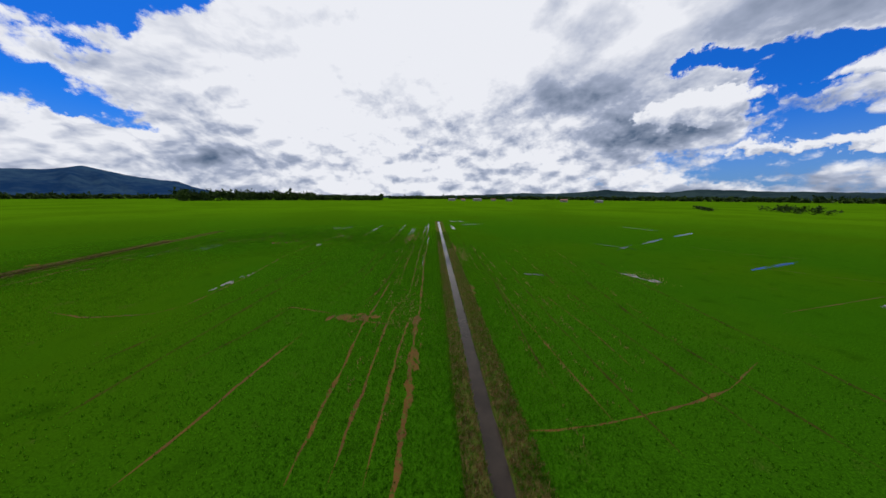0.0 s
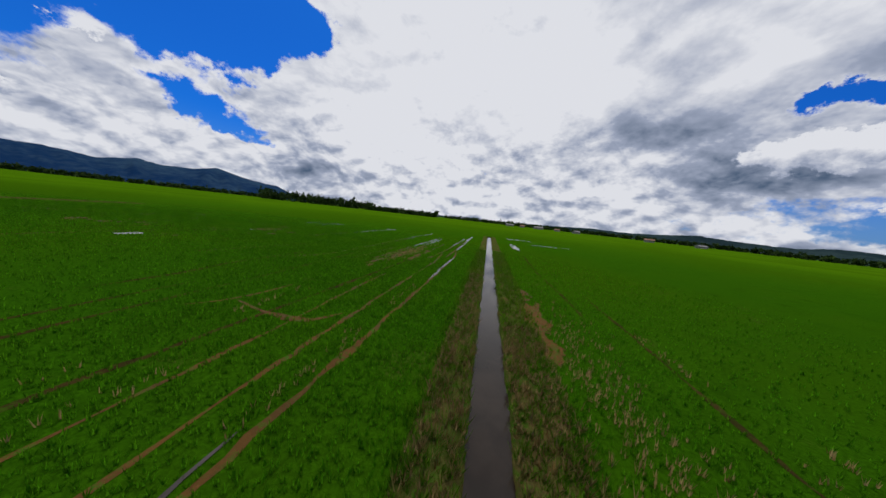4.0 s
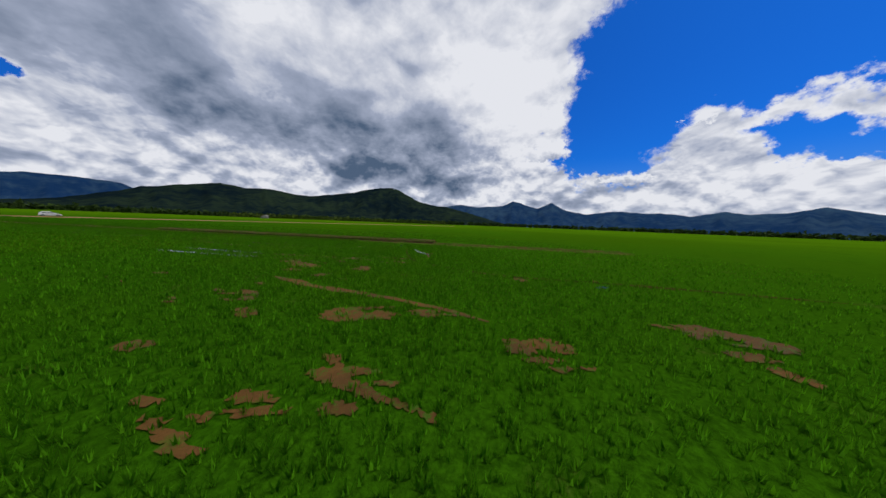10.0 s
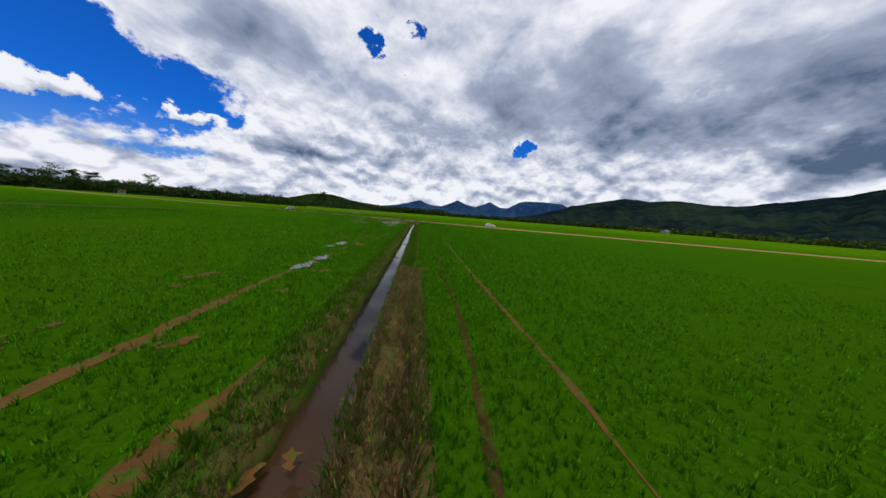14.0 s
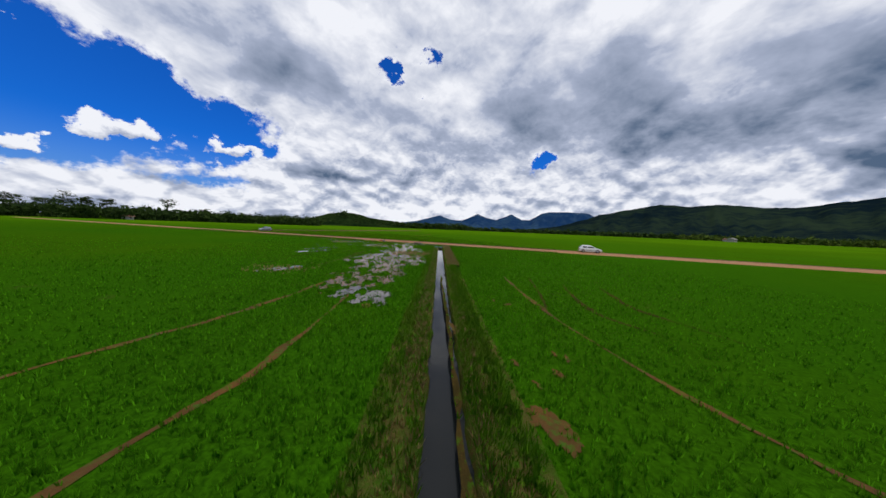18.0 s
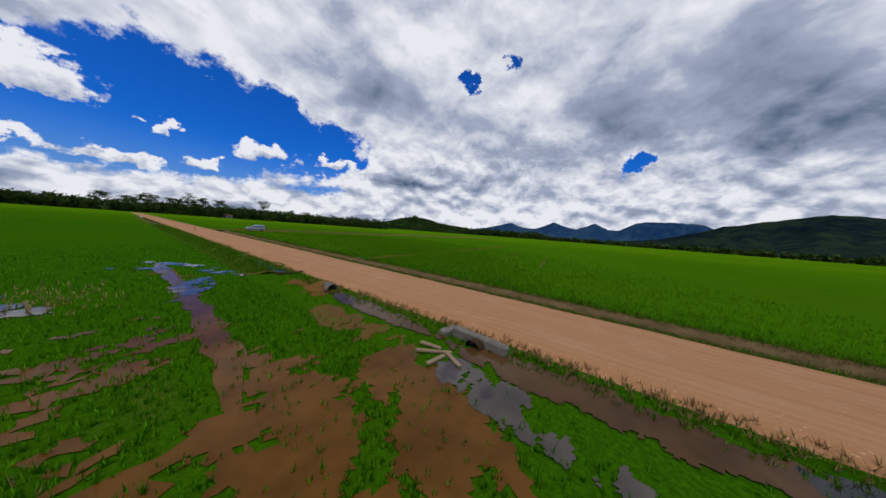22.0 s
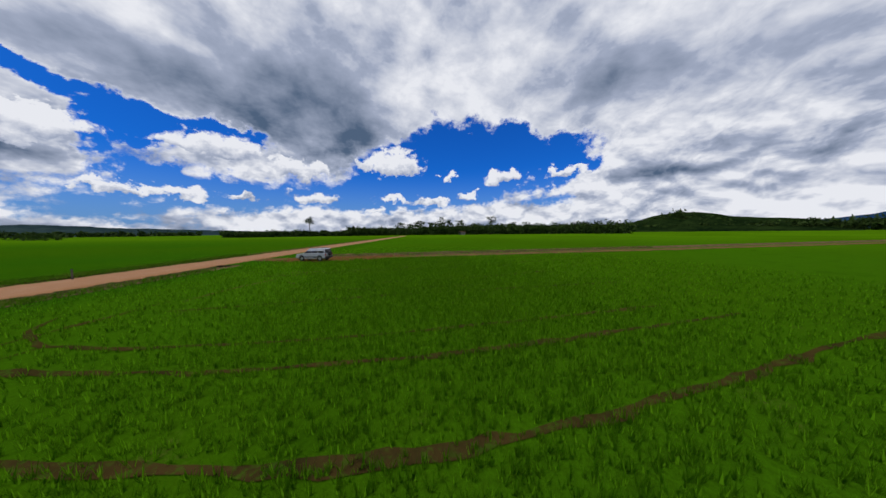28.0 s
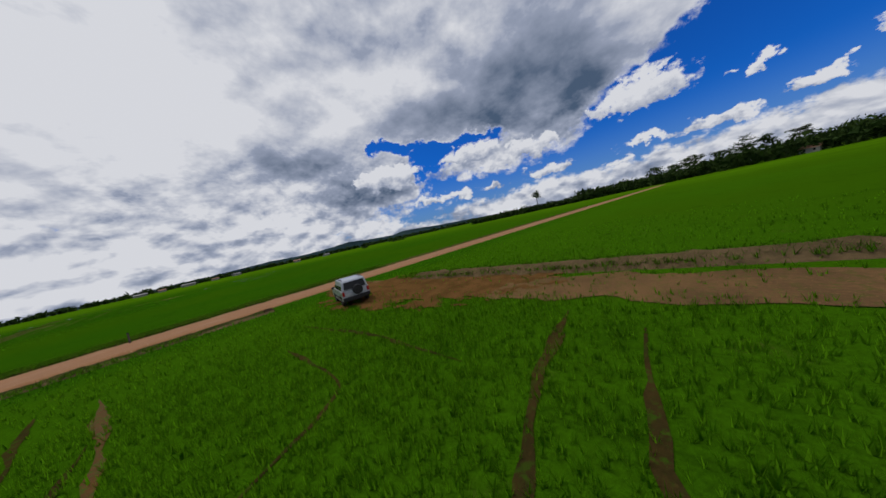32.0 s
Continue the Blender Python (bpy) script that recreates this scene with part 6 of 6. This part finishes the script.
def tufts(name, P, z, height, blades, width, bend, material, gen, label, category):
    """Grass as narrow leaning blades, all in one mesh."""
    n = len(P) * blades
    base = np.repeat(np.column_stack([P, np.broadcast_to(z, len(P))]), blades, 0)
    t = gen.random(n) * 2 * np.pi
    out = np.stack([np.cos(t), np.sin(t), 0 * t], 1)
    side = np.stack([-np.sin(t), np.cos(t), 0 * t], 1)
    height = np.broadcast_to(height, len(P))
    h = np.repeat(height * (0.65 + 0.6 * gen.random(len(P))), blades) * (0.6 + 0.5 * gen.random(n))
    w = width * (0.7 + 0.6 * gen.random(n))[:, None]
    b = base + out * (0.06 * np.repeat(height, blades) * gen.random(n))[:, None] * 3
    lean = (bend * (0.3 + gen.random(n)) * h)[:, None]
    up = np.array([0, 0, 1.0])
    v0, v1 = b - side * w, b + side * w
    v2 = b + out * lean + up * h[:, None]
    V = np.stack([v0, v1, v2], 1).reshape(-1, 3).astype(np.float32)
    me = bpy.data.meshes.new(name)
    me.vertices.add(len(V))
    me.vertices.foreach_set("co", V.ravel())
    F = np.arange(3 * n, dtype=np.int32)
    me.loops.add(len(F))
    me.loops.foreach_set("vertex_index", F)
    me.polygons.add(len(F) // 3)
    me.polygons.foreach_set("loop_start", np.arange(0, len(F), 3, dtype=np.int32))
    me.update()
    nv = np.array([0, 0, 1.0]) + 0.35 * np.repeat(out, 3, 0)
    nv /= np.linalg.norm(nv, axis=1)[:, None]
    me.polygons.foreach_set("use_smooth", np.ones(len(F) // 3, bool))
    me.normals_split_custom_set_from_vertices(nv.astype(np.float32))
    me.materials.append(material)
    return tagged(new(name, me), label, category, kind="stuff")


def stand(P):
    """Height of the crop: shorter in the wet fields than beyond the road."""
    return np.where(line_coords(P, ROAD)[0] > 0, 0.22, 0.155)


gen = np.random.default_rng(7)
P = along_spine(240000, 11.0, gen)
P = P[crop_share(P, gen)]
tufts("rice_plants", P, 0.0, stand(P), 6, 0.010, 0.5, M_RICE, gen, "young vivid green rice plants in wet soil", "rice")
P = along_spine(230000, 30.0, gen)
P = P[crop_share(P, gen)]
tufts("rice_plants", P, 0.0, stand(P), 4, 0.020, 0.5, M_RICE, gen, "young vivid green rice plants in wet soil", "rice")


def bank_points(line, lo, hi, s0, s1, count, gen):
    o, s = lo + (hi - lo) * gen.random(count), s0 + (s1 - s0) * gen.random(count)
    n, d = axes(line)
    return np.stack([n.x * (line[1] + o) + d.x * s, n.y * (line[1] + o) + d.y * s], 1)


for line, lo, hi, s0, s1, count, z, h, material, label in (
        (CANAL_1, -1.7, -0.55, -10, 70, 3200, .05, .26, M_STRAW, "dry straw-coloured grass on the canal bank"), (CANAL_1, .55, 2.2, -10, 60, 6500, .05, .2, M_STRAW, "dry straw-coloured grass on the canal bank"), (CANAL_1, -2.0, -.5, -10, 90, 5000, .04, .26, M_WEED, "rough weedy grass on the canal bank"), (CANAL_1, .5, 2.2, -10, 90, 5000, .04, .26, M_WEED, "rough weedy grass on the canal bank"),
        (CANAL_2, -1.6, -.45, -75, 38, 9000, .06, .2, M_WEED, "rough weedy grass on the ditch bank"), (CANAL_2, .5, 1.5, -44, 15, 9000, .08, .22, M_WEED, "rough weedy grass on the ditch bank"), (CANAL_2, .5, 2.0, -84, -44, 4200, .2, .2, M_WEED, "rough weedy grass on the spoil bank"), (CANAL_2, .6, 1.8, -84, -44, 8000, .2, .22, M_STRAW, "dry bent grass on the spoil bank"), (CANAL_2, .6, 1.8, 14, 39, 7000, .2, .2, M_STRAW, "dry bent grass on the spoil bank"), (CANAL_2, .5, 2.0, 14, 39, 2200, .2, .2, M_WEED, "rough weedy grass on the spoil bank"), (CANAL_2, -1.1, -.45, -60, 38, 3200, .05, .18, M_STRAW, "dry grass on the ditch bank"), (CANAL_2, .5, .95, -44, 14, 1400, .08, .18, M_STRAW, "dry grass on the ditch bank"),
        (ROAD, 4.6, 5.4, -60, 30, 4500, .0, .15, M_STRAW, "withered grey-brown grass on the ditch bank"), (ROAD, 2.75, 3.65, -60, 30, 9000, -.12, .22, M_WEED, "weeds growing on the roadside ditch wall"), (ROAD, 2.8, 3.6, -60, 30, 3500, -.1, .2, M_STRAW, "withered grass hanging into the roadside ditch"), (ROAD, 4.9, 5.8, -60, 40, 3000, .05, .28, M_WEED, "rough grass at the crop's edge"), (ROAD, -6.2, -3.9, -14, 60, 9000, .08, .26, M_WEED, "rough grass on the roadside bank"), (ROAD, -3.5, -3.0, -40, 60, 900, .04, .11, M_WEED, "short grass on the road's verge"), (ROAD, -4.3, -3.3, -60, -14, 1500, .01, .14, M_WEED, "rough grass at the road's foot"), (ROAD, -3.7, -2.8, -60, -22, 900, .03, .2, M_STRAW, "dry grass at the road's foot")):
    tufts("bank_grass", bank_points(line, lo, hi, s0, s1, count, gen), z, h, 6, 0.013, 0.7, material, gen, label, "grass")
P = bank_points(TRACK_EDGE, -1.4, .8, 86, 150, 3000, gen)
tufts("bank_grass", P, 0.15, .24, 6, .018, .8, M_WEED, gen, "rough grass on the track's bank", "grass")
# stubble standing in water and along ruts
S = np.concatenate([np.column_stack([x + a * gen.normal(0, .5, k), y + b * gen.normal(0, .5, k)]) for x, y, a, b, k in ((-9.8, 78, .9, 9, 420), (-45.6, -37, 2.2, 3, 520), (-48.4, -37, 1.0, 3, 300), (-41.2, -19.6, 2.5, 2, 160), (4.3, 54, 1.2, 9, 600), (32, 38, 3, 4, 160), (-32.9, 78.6, 1.2, 2.4, 120), (-25, -52, 3, 2, 160), (-36, -47, 3, 3, 200), (-4, 26, 2.5, 7, 350))])
rows_of_straw = []
for x0, y0, x1, y1, k in ((7.4, 10, 5.6, 60, 260), (9.4, 10, 7.6, 62, 320), (10.6, 12, 9.0, 56, 260), (12.4, 14, 12.6, 52, 260), (15.4, 14, 17.5, 60, 220), (21, 20, 27, 60, 180), (-8.4, 18, -9.6, 60, 240), (-3.2, 12, -4.6, 64, 300), (-6.2, 14, -7.6, 56, 260)):
    u = gen.random(k)
    u = u[np.sin(u * 37 + x0) + 0.6 * np.sin(u * 91 + y0) > -0.3]
    rows_of_straw.append(np.column_stack([x0 + (x1 - x0) * u + gen.normal(0, .13, len(u)), y0 + (y1 - y0) * u]))
S = np.concatenate([S] + rows_of_straw)
tufts("dry_stubble", S, 0.0, .22, 4, .014, .35, M_STRAW, gen, "pale dry stubble standing in mud and water", "stubble")
